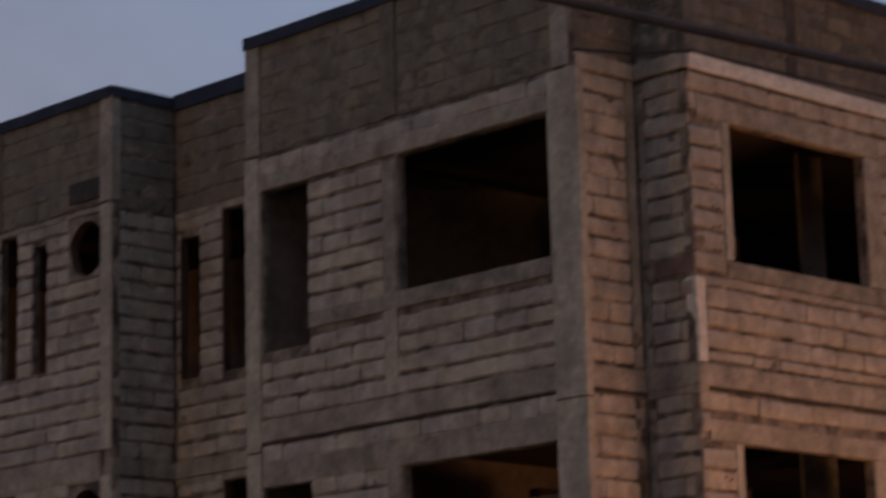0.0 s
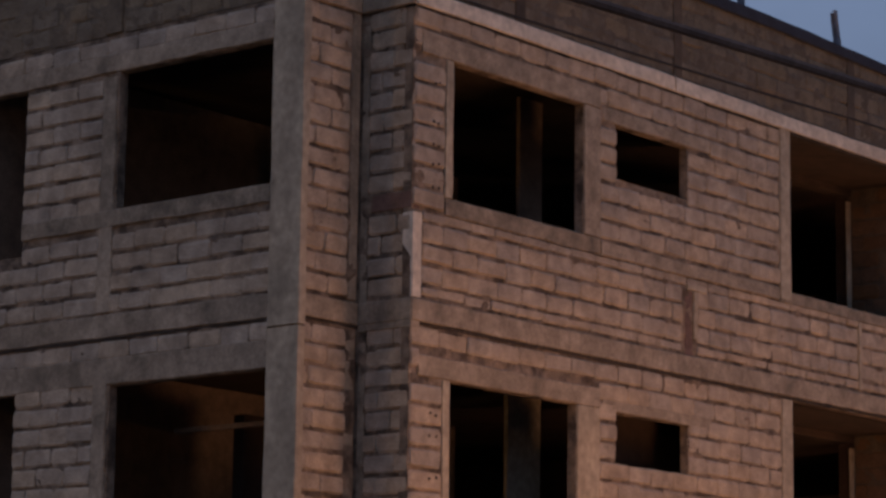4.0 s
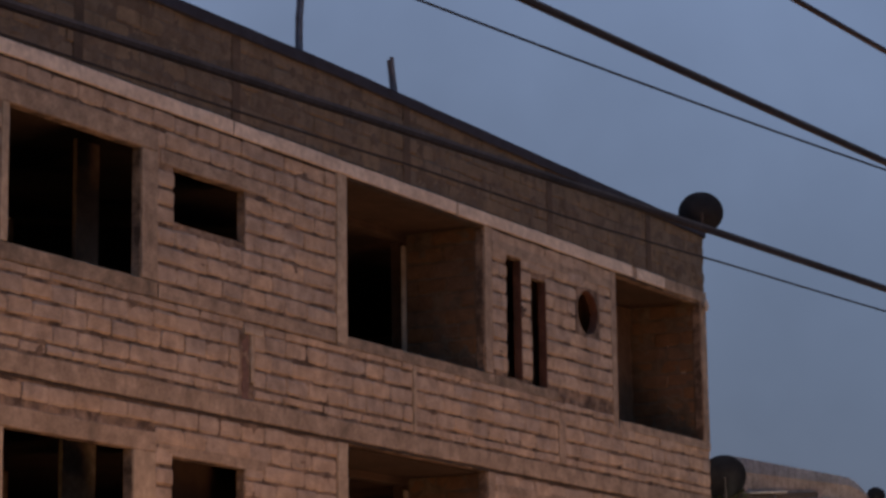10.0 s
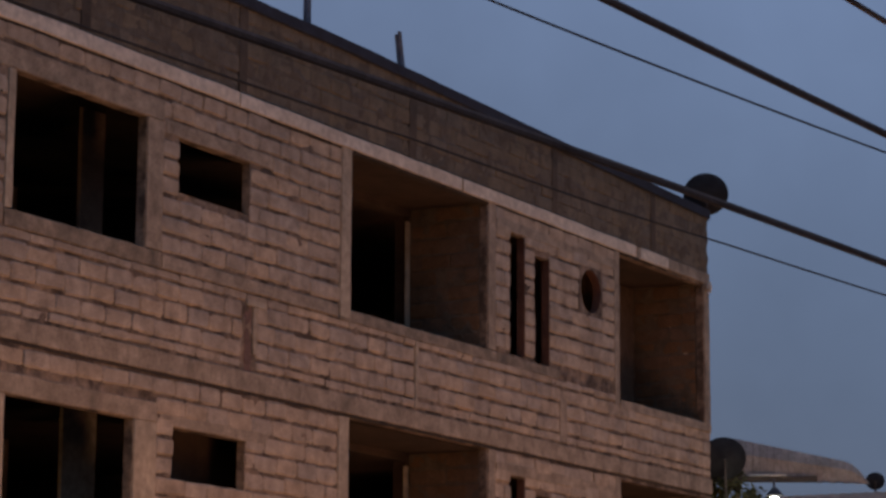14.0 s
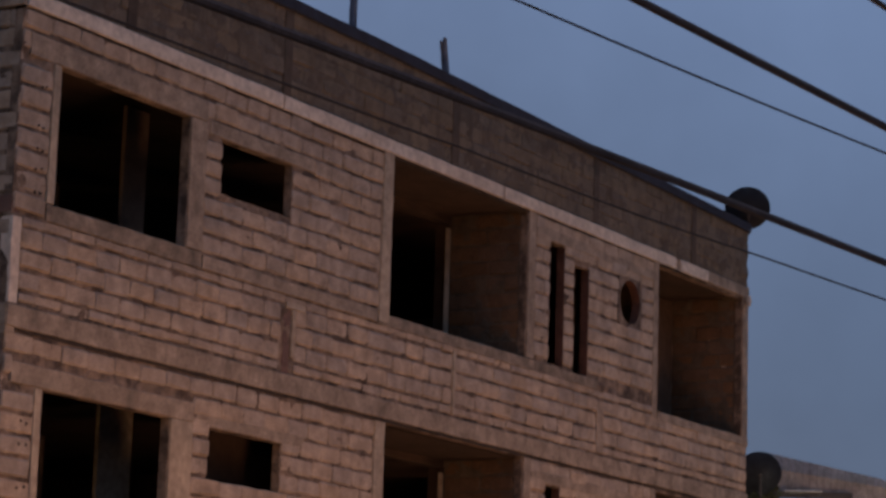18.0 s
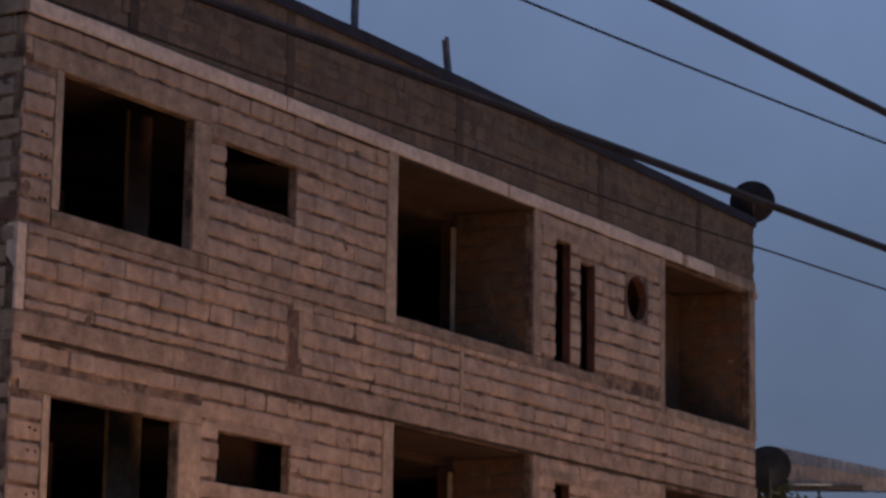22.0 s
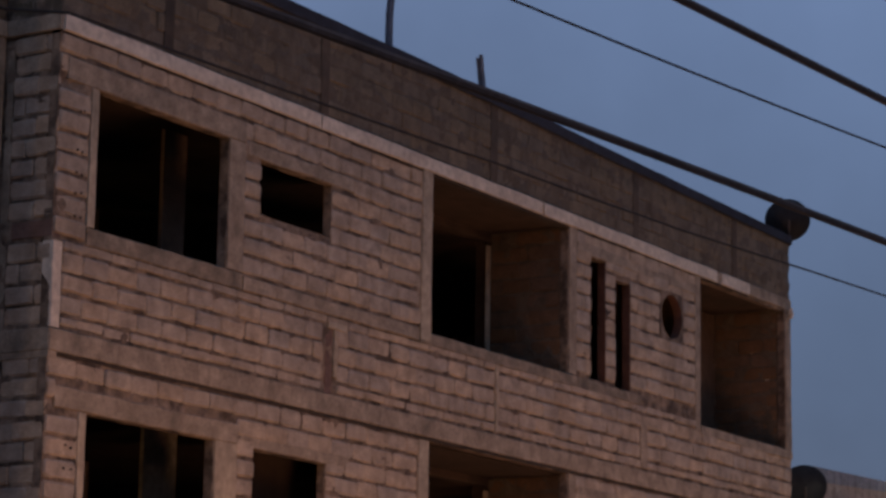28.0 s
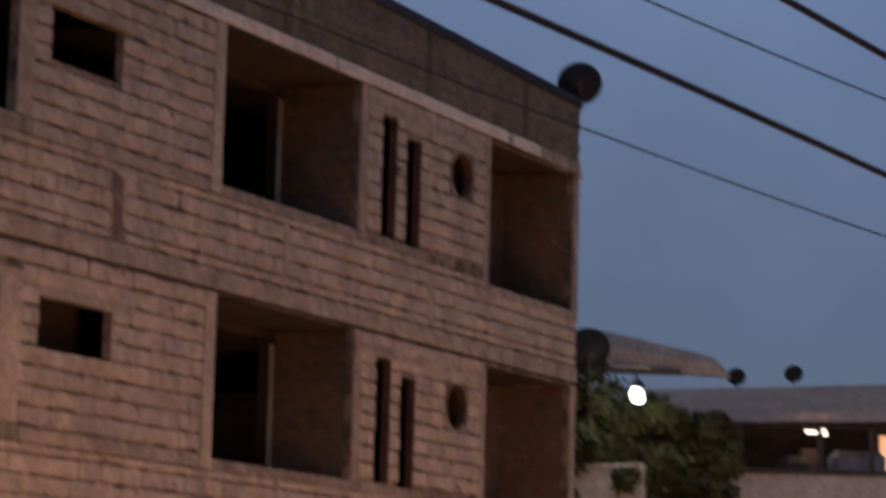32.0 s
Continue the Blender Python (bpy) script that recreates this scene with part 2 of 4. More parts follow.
# ---- facades ----
# A facade is drawn in its own frame: u along it, v up, w out of the wall; `turn` carries that frame into the world.
FRONT = Matrix(((1, 0, 0, 0), (0, 0, -1, 0), (0, 1, 0, 0), (0, 0, 0, 1)))  # u = x, v = z, w = -y
SIDE = Matrix(((0, 0, -1, 0), (1, 0, 0, 0), (0, 1, 0, 0), (0, 0, 0, 1)))  # u = y, v = z, w = -x
COURSE, LENGTH = 0.2, 0.405


def droop(u, v):
    """How far the parapet sinks towards its far end."""
    return -0.15 * max(0.0, u - 6.5) / 9.75 * min(1.0, max(0.0, (v - 8.72) / 1.0))


def spread(a, b, step, extra):
    n = max(1, round((b - a) / step))
    marks = sorted({round(e, 4) for e in extra if a < e < b} | {a, b})
    for k in range(1, n):
        x = a + (b - a) * k / n
        if min(abs(x - m) for m in marks) > 0.3 * step:
            marks.append(x)
    return sorted(marks)


def wall_core(name, u0, u1, v0, v1, holes, turn, at, material, parent, thick=0.12, label="", sag=None):
    """A wall with openings through it; the mortar of its face bulges and sinks between the blocks."""
    us = spread(u0, u1, 0.052, [h[k] for h in holes for k in (0, 1)])
    low = max(v0, 2.4)
    vs = spread(low, v1, 0.052, [h[k] for h in holes for k in (2, 3)])
    if low > v0:
        vs = [v0] + vs
    lump = 31.7 * u0 + 7.3 * v0
    nu, nv = len(us) - 1, len(vs) - 1
    solid = [[not any(h[0] < (us[i] + us[i + 1]) / 2 < h[1] and h[2] < (vs[j] + vs[j + 1]) / 2 < h[3] for h in holes) for i in range(nu)] for j in range(nv)]
    verts, faces, index = [], [], {}

    def corner(i, j, back):
        key = (i, j, back)
        if key not in index:
            u, v = us[i], vs[j]
            deep = -0.019 + 0.021 * noise.noise((u * 5.0, v * 7.0, lump)) + 0.012 * noise.noise((u * 17.0, v * 19.0, lump))
            index[key] = len(verts)
            verts.append((u, v + (sag(u, v) if sag else 0.0), -thick if back else min(-0.004, max(-0.043, deep))))
        return index[key]

    for j in range(nv):
        for i in range(nu):
            if not solid[j][i]:
                continue
            faces.append((corner(i, j, 0), corner(i + 1, j, 0), corner(i + 1, j + 1, 0), corner(i, j + 1, 0)))
            faces.append((corner(i, j, 1), corner(i, j + 1, 1), corner(i + 1, j + 1, 1), corner(i + 1, j, 1)))
            for di, dj, p, q in ((0, -1, (0, 0), (1, 0)), (1, 0, (1, 0), (1, 1)), (0, 1, (1, 1), (0, 1)), (-1, 0, (0, 1), (0, 0))):
                x, y = i + di, j + dj
                if not (0 <= x < nu and 0 <= y < nv and solid[y][x]):
                    a, b = (i + p[0], j + p[1]), (i + q[0], j + q[1])
                    faces.append((corner(*a, 0), corner(*a, 1), corner(*b, 1), corner(*b, 0)))
    mesh = bpy.data.meshes.new(name)
    mesh.from_pydata([tuple(at @ turn @ Vector(p)) for p in verts], [], faces)
    mesh.materials.append(material)
    ob = new(name, mesh)
    ob.parent = parent
    if label:
        tagged(ob, label)
    return ob


def block_mesh(seed, length, height, depth=0.04):
    """One weathered block face: clipped corners, rounded rim, uneven front."""
    rnd = random.Random(seed)
    l, h, c = length / 2, height / 2, rnd.uniform(0.014, 0.026)
    loop = [(-l + c, -h), (l - c, -h), (l, -h + c), (l, h - c), (l - c, h), (-l + c, h), (-l, h - c), (-l, -h + c)]
    verts, faces = [], []
    for w, s in ((-depth, 0.0), (-0.012, 0.0), (0.0, 0.015)):
        for x, y in loop:
            j = 0.009
            verts.append((x - math.copysign(s, x) + rnd.uniform(-j, j), y - math.copysign(s, y) + rnd.uniform(-j, j), w + rnd.uniform(-0.003, 0.003) * (w == 0)))
    for r in (0, 8):
        for k in range(8):
            faces.append((r + k, r + (k + 1) % 8, r + 8 + (k + 1) % 8, r + 8 + k))
    faces.append(tuple(range(16, 24)))
    return verts, faces


SHAPES = [block_mesh(k, 0.392, 0.174) for k in range(8)]


def courses(u0, u1, v0, v1, skip, seed, course=COURSE, length=LENGTH):
    """Centres and lengths of the blocks of a wall in running bond, cut at the rectangles in skip."""
    rnd = random.Random(seed)
    rows = max(1, round((v1 - v0) / course))
    step = (v1 - v0) / rows
    for r in range(rows):
        va, vb = v0 + r * step, v0 + (r + 1) * step
        free = [(u0, u1)]
        for a, b, c, d in skip:
            if min(vb, d) - max(va, c) > 0.45 * step:
                free = [piece for p, q in free for piece in ((p, min(q, a)), (max(p, b), q)) if piece[1] - piece[0] > 0.03]
        shift = (0.5 * (r % 2) + rnd.uniform(-0.12, 0.12)) * length
        for p, q in free:
            cuts = [p]
            k = math.floor((p - u0 - shift) / length) + 1
            while u0 + shift + k * length < q - 0.13:
                cut = u0 + shift + k * length + rnd.uniform(-0.02, 0.02)
                if cut > cuts[-1] + 0.13:
                    cuts.append(cut)
                k += 1
            cuts.append(q)
            for a, b in zip(cuts, cuts[1:]):
                if b - a > 0.05:
                    yield (a + b) / 2, (va + vb) / 2, b - a, step


def lay_blocks(name, pieces, turn, at, material, parent, near, seed, limit=300, proud=0.0, sag=None, joint=1.0):
    """Blocks nearest to `near` are objects of their own; the rest are one mesh."""
    rnd = random.Random(seed)
    pieces = sorted(pieces, key=lambda p: (p[0] - near[0]) ** 2 + (p[1] - near[1]) ** 2)
    meshes = []
    for verts, faces in SHAPES:
        mesh = bpy.data.meshes.new(name)
        mesh.from_pydata(verts, [], faces)
        mesh.materials.append(material)
        meshes.append(mesh)
    rest_v, rest_f = [], []
    for i, (u, v, wide, high) in enumerate(pieces):
        k = rnd.randrange(len(SHAPES))
        sink = rnd.uniform(-0.010, 0.005) + proud
        gap = (rnd.uniform(0.006, 0.016) if rnd.random() < 0.4 else rnd.uniform(-0.006, 0.002)) * joint
        v += sag(u, v) if sag else 0.0
        m = Matrix.Translation((u, v + rnd.uniform(-0.006, 0.006), sink)) @ Matrix.Rotation(rnd.uniform(-0.018, 0.018), 4, "Z") @ Matrix.Diagonal(((wide - gap) / 0.392, (high - rnd.uniform(0.026, 0.046) * joint) / 0.174, 1, 1))
        full = at @ turn @ m
        if i < limit:
            ob = new(name, meshes[k])
            ob.parent = parent
            ob.matrix_basis = full
        else:
            base = len(rest_v)
            verts, faces = SHAPES[k]
            rest_v += [tuple(full @ Vector(p)) for p in verts]
            rest_f += [tuple(base + j for j in f) for f in faces]
    if rest_v:
        mesh = bpy.data.meshes.new(name + "work")
        mesh.from_pydata(rest_v, [], rest_f)
        mesh.materials.append(material)
        ob = new(name + "work", mesh)
        ob.parent = parent
        tagged(ob, kind="stuff")


def ring_plate(name, u, v, r, half, turn, at, material, parent, thick=0.12, front=-0.004):
    """A square plate with a round hole through it."""
    bm = bmesh.new()
    n = 40
    loops = []
    for w in (front, -thick):
        inner, outer = [], []
        for k in range(n):
            a = 2 * math.pi * (k + 0.5) / n
            x, y = math.cos(a), math.sin(a)
            s = half / max(abs(x), abs(y))
            inner.append(bm.verts.new((u + r * x * (1 + 0.02 * math.sin(5 * a)), v + r * y, w)))
            outer.append(bm.verts.new((u + s * x, v + s * y, w)))
        loops.append((inner, outer))
    (fi, fo), (bi, bo) = loops
    for k in range(n):
        j = (k + 1) % n
        bm.faces.new((fi[k], fo[k], fo[j], fi[j]))
        bm.faces.new((bi[j], bo[j], bo[k], bi[k]))
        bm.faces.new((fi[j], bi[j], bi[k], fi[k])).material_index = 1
        bm.faces.new((fo[k], bo[k], bo[j], fo[j]))
    bm.transform(at @ turn)
    bmesh.ops.recalc_face_normals(bm, faces=bm.faces)
    ob = part(name, bm, material, parent)
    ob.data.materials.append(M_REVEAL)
    return ob


def strip(name, u0, u1, v0, v1, turn, at, material, parent, front=0.006, back=-0.12, label="", rough=0.006, seed=1, cell=0.22, sag=None):
    """A cast strip (beam, column, band) with slightly wavy arrises."""
    rnd = random.Random(seed * 7919 + int(100 * u0) + int(1000 * v0))
    bm = bmesh.new()
    long_u = (u1 - u0) > (v1 - v0)
    n = max(2, int(max(u1 - u0, v1 - v0) / cell))
    rows = []
    for k in range(n + 1):
        f = k / n
        j = [rnd.uniform(-rough, rough) for _ in range(6)] if 0 < k < n else [0] * 6
        if long_u:
            u = u0 + f * (u1 - u0)
            quad = [(u, v0 + j[0], back), (u, v0 + j[1], front - 0.006), (u, v0 + 0.008 + j[1], front + j[2] * 0.5), (u, v1 - 0.008 + j[3], front + j[4] * 0.5), (u, v1 + j[3], front - 0.006), (u, v1 + j[5], back)]
        else:
            v = v0 + f * (v1 - v0)
            quad = [(u1 + j[0], v, back), (u1 + j[1], v, front - 0.006), (u1 - 0.008 + j[1], v, front + j[2] * 0.5), (u0 + 0.008 + j[3], v, front + j[4] * 0.5), (u0 + j[3], v, front - 0.006), (u0 + j[5], v, back)]
        rows.append([bm.verts.new((q[0], q[1] + (sag(q[0], q[1]) if sag else 0), q[2])) for q in quad])
    for r, s in zip(rows, rows[1:]):
        for k in range(6):
            bm.faces.new((r[k], s[k], s[(k + 1) % 6], r[(k + 1) % 6]))
    bm.faces.new(rows[0][::-1])
    bm.faces.new(rows[-1])
    bm.transform(at @ turn)
    bmesh.ops.recalc_face_normals(bm, faces=bm.faces)
    return part(name, bm, material, parent, label)

# ---- ground ----
bm = bmesh.new()
bmesh.ops.create_grid(bm, x_segments=40, y_segments=40, size=900)
for v in bm.verts:
    v.co.z = -0.02
tagged(part("ground", bm, M_GROUND), "dusty bare ground round the building plot", "ground", kind="structure")
boxed("road", (-60, 70, -22, -6, -0.3, 0.0), M_ROAD, None, bevel=0)
tagged(bpy.data.objects["road"], "worn dark asphalt street in front of the building", "road", kind="structure")

# ---- the unfinished building ----
house = tagged(empty("unfinished_building"), "unfinished three-storey house of bare grey blocks", "building")
IDENT = Matrix.Identity(4)
STOREY = 3.045
XL = -0.848  # the plane of the side facade
LEDGE, BAND, TOP = 5.50, 8.56, 9.72  # underside of the slab edge, underside of the pale band, top of the parapet
HIGH = 9.83  # top of the parapet of the side facade
END = 16.25

front_holes, front_rounds = [], []
for dz in (0.0, -STOREY):
    front_holes += [
        (0.585, (2.67 if dz == 0 else 2.57), 6.77 + dz, (8.11 if dz == 0 else 5.035)), (3.235, 4.535, (7.43 if dz == 0 else 4.455), (8.0 if dz == 0 else 5.02)), (6.55, 9.72, 6.72 + dz, 8.55 + dz),
        (10.30, 10.69, 6.74 + dz, 8.27 + dz), (10.95, 11.35, 6.72 + dz, 8.10 + dz), (13.36, 16.06, 6.55 + dz, 8.52 + dz)]
    front_rounds.append((12.51, 7.87 + dz, 0.29))
round_boxes = [(u - 0.33, u + 0.33, v - 0.33, v + 0.33) for u, v, r in front_rounds]
front_wall = wall_core("front_wall", 0.0, END, 0.0, BAND + 0.02, front_holes + round_boxes, FRONT, IDENT, M_MORTAR, house, label="bare block wall in grey mortar, facing the street")
for u, v, r in front_rounds:
    ring_plate("round_window_surround", u, v, r, 0.33, FRONT, IDENT, M_MORTAR, front_wall)

# cast concrete in the front wall: columns, slab edges, sills, lintels
front_strips = []
for dz in (0.0, -STOREY):
    low, high = LEDGE + 0.29 + dz, BAND + dz if dz == 0 else LEDGE
    front_strips += [
        ("slab_edge", 0.0, END, LEDGE + 0.045 + dz, LEDGE + 0.25 + dz, M_CONC, 0.012),
        ("construction_joint", 0.0, END, LEDGE + 0.010 + dz, LEDGE + 0.044 + dz, M_GAP, -0.004),
        ("column", 0.0, 0.13, low - 0.03, 6.56 + dz, M_BAND if dz == 0 else M_CONC, 0.010),
        ("construction_joint", 0.131, 0.158, low, 6.55 + dz, M_GAP, -0.012),
        ("jamb", 0.475, 0.583, 6.775 + dz, (8.105 if dz == 0 else 5.03), M_POST, 0.002),
        ("sill", 0.48, 2.95, 6.60 + dz, 6.765 + dz, M_SILL, -0.002),
        ("lintel", 0.12, 2.95, (8.115 if dz == 0 else 5.04), (8.335 if dz == 0 else 5.235), M_CONC, -0.002),
        ("lintel", 3.00, 4.95, (8.005 if dz == 0 else 5.025), (8.15 if dz == 0 else 5.14), M_CONC, -0.004),
        ("tie_beam", 2.97, 6.30, 6.60 + dz, 6.74 + dz, M_CONC, 0.004),
        ("column", (2.68 if dz == 0 else 2.58), 2.95, 6.775 + dz, (8.105 if dz == 0 else 5.03), M_POST if dz else M_CONC, 0.002),
        ("column", 6.33, 6.54, 6.62 + dz, high, M_POST, 0.010),
        ("sill", 6.33, 9.95, 6.58 + dz, 6.715 + dz, M_SILL, 0.004),
        ("column", 9.74, 9.92, 6.73 + dz, high, M_CONC, 0.002),
        ("sill", 9.97, 11.6, 6.58 + dz, 6.71 + dz, M_SILL, 0.0),
        ("lintel", 9.94, 13.2, 8.28 + dz, 8.42 + dz, M_CONC, 0.002),
        ("column", 13.20, 13.35, 6.45 + dz, high, M_CONC, 0.002),
        ("column", 11.62, 11.80, low, 6.45 + dz, M_CONC, 0.004),
        ("conduit", 7.975, 8.035, low, 6.57 + dz, M_POST, 0.016),
        ("sill", 13.36, END, 6.42 + dz, 6.545 + dz, M_CONC, 0.008),
        ("corner_post", 16.07, END, 6.55 + dz, high, M_CONC, 0.004),
    ]
for name, a, b, c, d, mat, proud in front_strips:
    strip(name, a, b, c, d, FRONT, IDENT, mat, front_wall, front=proud)
# the chased slot beside a small upright of mortar
strip("chase", 4.48, 4.62, 5.66, 6.45, FRONT, IDENT, M_CHASE, front_wall, front=-0.016)
strip("mortar_upright", 4.625, 4.69, 5.95, 6.45, FRONT, IDENT, M_POST, front_wall, front=0.006, rough=0.012, cell=0.1)
strip("mortar_cap", 4.50, 4.86, 6.455, 6.52, FRONT, IDENT, M_POST, front_wall, front=0.008, rough=0.012, cell=0.1)

# pale rendered band under the parapet, broken in places
bands = [(0.02, 4.25), (4.28, 9.02), (9.07, 13.84), (13.98, 14.86)]
for a, b in bands:
    strip("rendered_band", a, b, BAND, BAND + 0.155, FRONT, IDENT, M_BAND, house, front=0.022, label="pale rendered band under the parapet", rough=0.006, cell=0.34)
strip("construction_joint", 0.0, 14.86, BAND - 0.03, BAND - 0.002, FRONT, IDENT, M_GAP, house, front=-0.003, rough=0.008, cell=0.3)
strip("slab_edge", 14.87, END, BAND, BAND + 0.16, FRONT, IDENT, M_CONC, house, front=0.01)

# ---- notch between the two facades ----
NY = 0.66
notch_back = Matrix.Translation((0, NY, 0))
notch_side = IDENT
wall_core("return_wall", XL, -0.002, 0.0, TOP - 0.06, [], FRONT, notch_back, M_MORTAR, house, label="narrow block return beside the corner column")
wall_core("notch_wall", 0.145, NY + 0.1, 0.0, TOP - 0.06, [], SIDE, notch_side, M_MORTAR, house, label="shaded block cheek of the corner notch")
for dz in (0.0, -STOREY):
    strip("slab_edge", XL, 0.0, LEDGE + 0.045 + dz, LEDGE + 0.25 + dz, FRONT, notch_back, M_CONC, house, front=0.012)
    strip("construction_joint", XL, 0.0, LEDGE + 0.010 + dz, LEDGE + 0.044 + dz, FRONT, notch_back, M_GAP, house, front=-0.004)
    strip("construction_joint", 0.0, NY - 0.02, LEDGE - 0.03 + dz, LEDGE + 0.044 + dz, SIDE, notch_side, M_CONC, house, front=0.006)
    strip("slab_edge", 0.0, NY - 0.02, LEDGE + 0.045 + dz, LEDGE + 0.25 + dz, SIDE, notch_side, M_CONC, house, front=0.012)
    strip("sill", 0.02, 0.5, 6.60 + dz, 6.76 + dz, SIDE, notch_side, M_CHASE, house, front=0.004)
strip("downpipe_chase", -0.14, -0.003, 0.0, LEDGE - 0.02, FRONT, notch_back, M_CONC, house, front=-0.02)
strip("downpipe_chase", -0.12, -0.003, LEDGE + 0.28, BAND - 0.01, FRONT, notch_back, M_CONC, house, front=-0.01)
strip("downpipe_chase", NY - 0.09, NY - 0.005, 0.0, 8.5, SIDE, notch_side, M_CONC, house, front=-0.012)
strip("rendered_band", XL + 0.02, 0.0, BAND, BAND + 0.155, FRONT, notch_back, M_CONC, house, front=0.012)
strip("rendered_band", 0.0, NY - 0.02, BAND, BAND + 0.155, SIDE, notch_side, M_CONC, house, front=0.03)

# ---- side facade ----
side_at = Matrix.Translation((XL, 0, 0))
rec_at = Matrix.Translation((0.06, 0, 0))
MAIN0, MAIN1, BAY0, BAY1 = NY, 5.42, 7.75, 13.5
side_holes, bay_holes, rec_holes, side_rounds = [], [], [], []
for dz in (0.0, -STOREY):
    side_holes += [(1.03, 3.10, 6.81 + dz, (8.19 if dz == 0 else 5.065)), (4.45, 5.17, 6.48 + dz, (8.19 if dz == 0 else 5.065))]
    bay_holes += [(8.98, 9.27, 6.80 + dz, 8.30 + dz), (9.55, 9.90, 6.80 + dz, 8.49 + dz), (10.6, 12.9, 6.7 + dz, 8.4 + dz)]
    rec_holes += [(7.33, 7.68, 6.62 + dz, 8.25 + dz), (6.54, 6.93, 6.62 + dz, 8.45 + dz)]
    side_rounds.append((8.21, 8.11 + dz, 0.315))
bay_boxes = [(u - 0.345, u + 0.345, v - 0.345, v + 0.345) for u, v, r in side_rounds]
side_wall = wall_core("side_wall", MAIN0, MAIN1, 0.0, BAND + 0.02, side_holes, SIDE, side_at, M_MORTAR, house, label="bare block side wall with a wide opening")
bay_wall = wall_core("bay_wall", BAY0, BAY1, 0.0, BAND + 0.02, bay_holes + bay_boxes, SIDE, side_at, M_MORTAR, house, label="block bay with slits and a round window")
recess_wall = wall_core("recess_wall", MAIN1 - 0.2, BAY0 + 0.2, 0.0, HIGH - 0.05, rec_holes, SIDE, rec_at, M_MORTAR, house, label="set-back block wall with two slit windows")
for u, v, r in side_rounds:
    ring_plate("round_window_surround", u, v, r, 0.345, SIDE, side_at, M_MORTAR, bay_wall)
bay_cheek = Matrix.Translation((0, BAY0, 0))
cheek_wall = wall_core("bay_cheek", XL + 0.002, 0.06, 0.0, HIGH - 0.05, [], FRONT, bay_cheek, M_MORTAR, house, label="shaded block cheek of the side bay")
boxed("inner_cheek", (XL + 0.13, 0.06, MAIN1 - 0.15, MAIN1 - 0.01, 0, HIGH - 0.05), M_INNER, house)
side_strips = []
for dz in (0.0, -STOREY):
    low, high = LEDGE + 0.29 + dz, BAND + dz if dz == 0 else LEDGE
    side_strips += [
        (side_wall, side_at, "slab_edge", MAIN0 + 0.35, MAIN1 - 0.2, LEDGE + 0.04 + dz, LEDGE + 0.262 + dz, M_CONC, 0.010),
        (side_wall, side_at, "construction_joint", MAIN0 + 0.35, MAIN1 - 0.2, LEDGE + 0.008 + dz, LEDGE + 0.039 + dz, M_GAP, -0.004),
        (side_wall, side_at, "column", MAIN0 - 0.05, 1.005, LEDGE - 0.05 + dz, high if dz == 0 else LEDGE - 0.07, M_POST, 0.022),
        (side_wall, side_at, "column", 5.20, MAIN1, LEDGE - 0.05 + dz, high if dz == 0 else LEDGE - 0.07, M_POST, 0.022),
        (side_wall, side_at, "column", 3.13, 3.32, low, 8.15 + dz, M_CONC, 0.004),
        (side_wall, side_at, "sill", 1.02, 4.44, 6.63 + dz, 6.80 + dz, M_SILL, 0.010),
        (side_wall, side_at, "lintel", 1.02, 5.19, (8.20 if dz == 0 else 5.075), 8.38 + dz, M_CONC, 0.004),
        (bay_wall, side_at, "slab_edge", BAY0 + 0.2, BAY1, LEDGE - 0.025 + dz, LEDGE + 0.262 + dz, M_CONC, 0.012),
        (bay_wall, side_at, "column", BAY0, BAY0 + 0.19, low, high, M_POST, 0.015),
        (bay_wall, side_at, "lintel", BAY0 + 0.2, BAY1, 8.495 + dz, 8.555 + dz, M_CONC, 0.004),
        (recess_wall, rec_at, "slab_edge", MAIN1 - 0.1, BAY0, LEDGE + dz, LEDGE + 0.19 + dz, M_CONC, 0.012),
        (recess_wall, rec_at, "lintel", MAIN1 - 0.1, BAY0, 8.46 + dz, 8.54 + dz, M_CONC, 0.004),
        (cheek_wall, bay_cheek, "slab_edge", XL, 0.06, LEDGE + dz, LEDGE + 0.19 + dz, M_CONC, 0.006),
    ]
for owner, at, name, a, b, c, d, mat, proud in side_strips:
    turn = FRONT if owner is cheek_wall else SIDE
    strip(name, a, b, c, d, turn, at, mat, owner, front=proud, back=-0.07 if a < MAIN0 else -0.12)

# no hole here: the pocket's inner shade is a flat strip of black
strip("pocket_strip", 7.95, 8.53, 8.66, 8.90, SIDE, side_at, M_GAP, bay_wall, front=0.014, label="flat dark strip for the shade of an open beam pocket")

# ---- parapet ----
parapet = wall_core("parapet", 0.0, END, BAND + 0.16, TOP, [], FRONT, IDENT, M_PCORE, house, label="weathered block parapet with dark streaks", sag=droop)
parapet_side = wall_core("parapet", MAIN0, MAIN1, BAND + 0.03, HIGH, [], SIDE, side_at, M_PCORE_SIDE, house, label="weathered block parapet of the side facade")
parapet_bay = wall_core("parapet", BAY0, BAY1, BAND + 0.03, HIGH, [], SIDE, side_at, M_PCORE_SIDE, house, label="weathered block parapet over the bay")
for u in (1.62, 4.35, 7.90, 11.50, 14.43):
    strip("parapet_stud", u - 0.08, u + 0.08, BAND + 0.165, TOP - 0.01, FRONT, IDENT, M_STUD, parapet, front=-0.002, sag=droop)
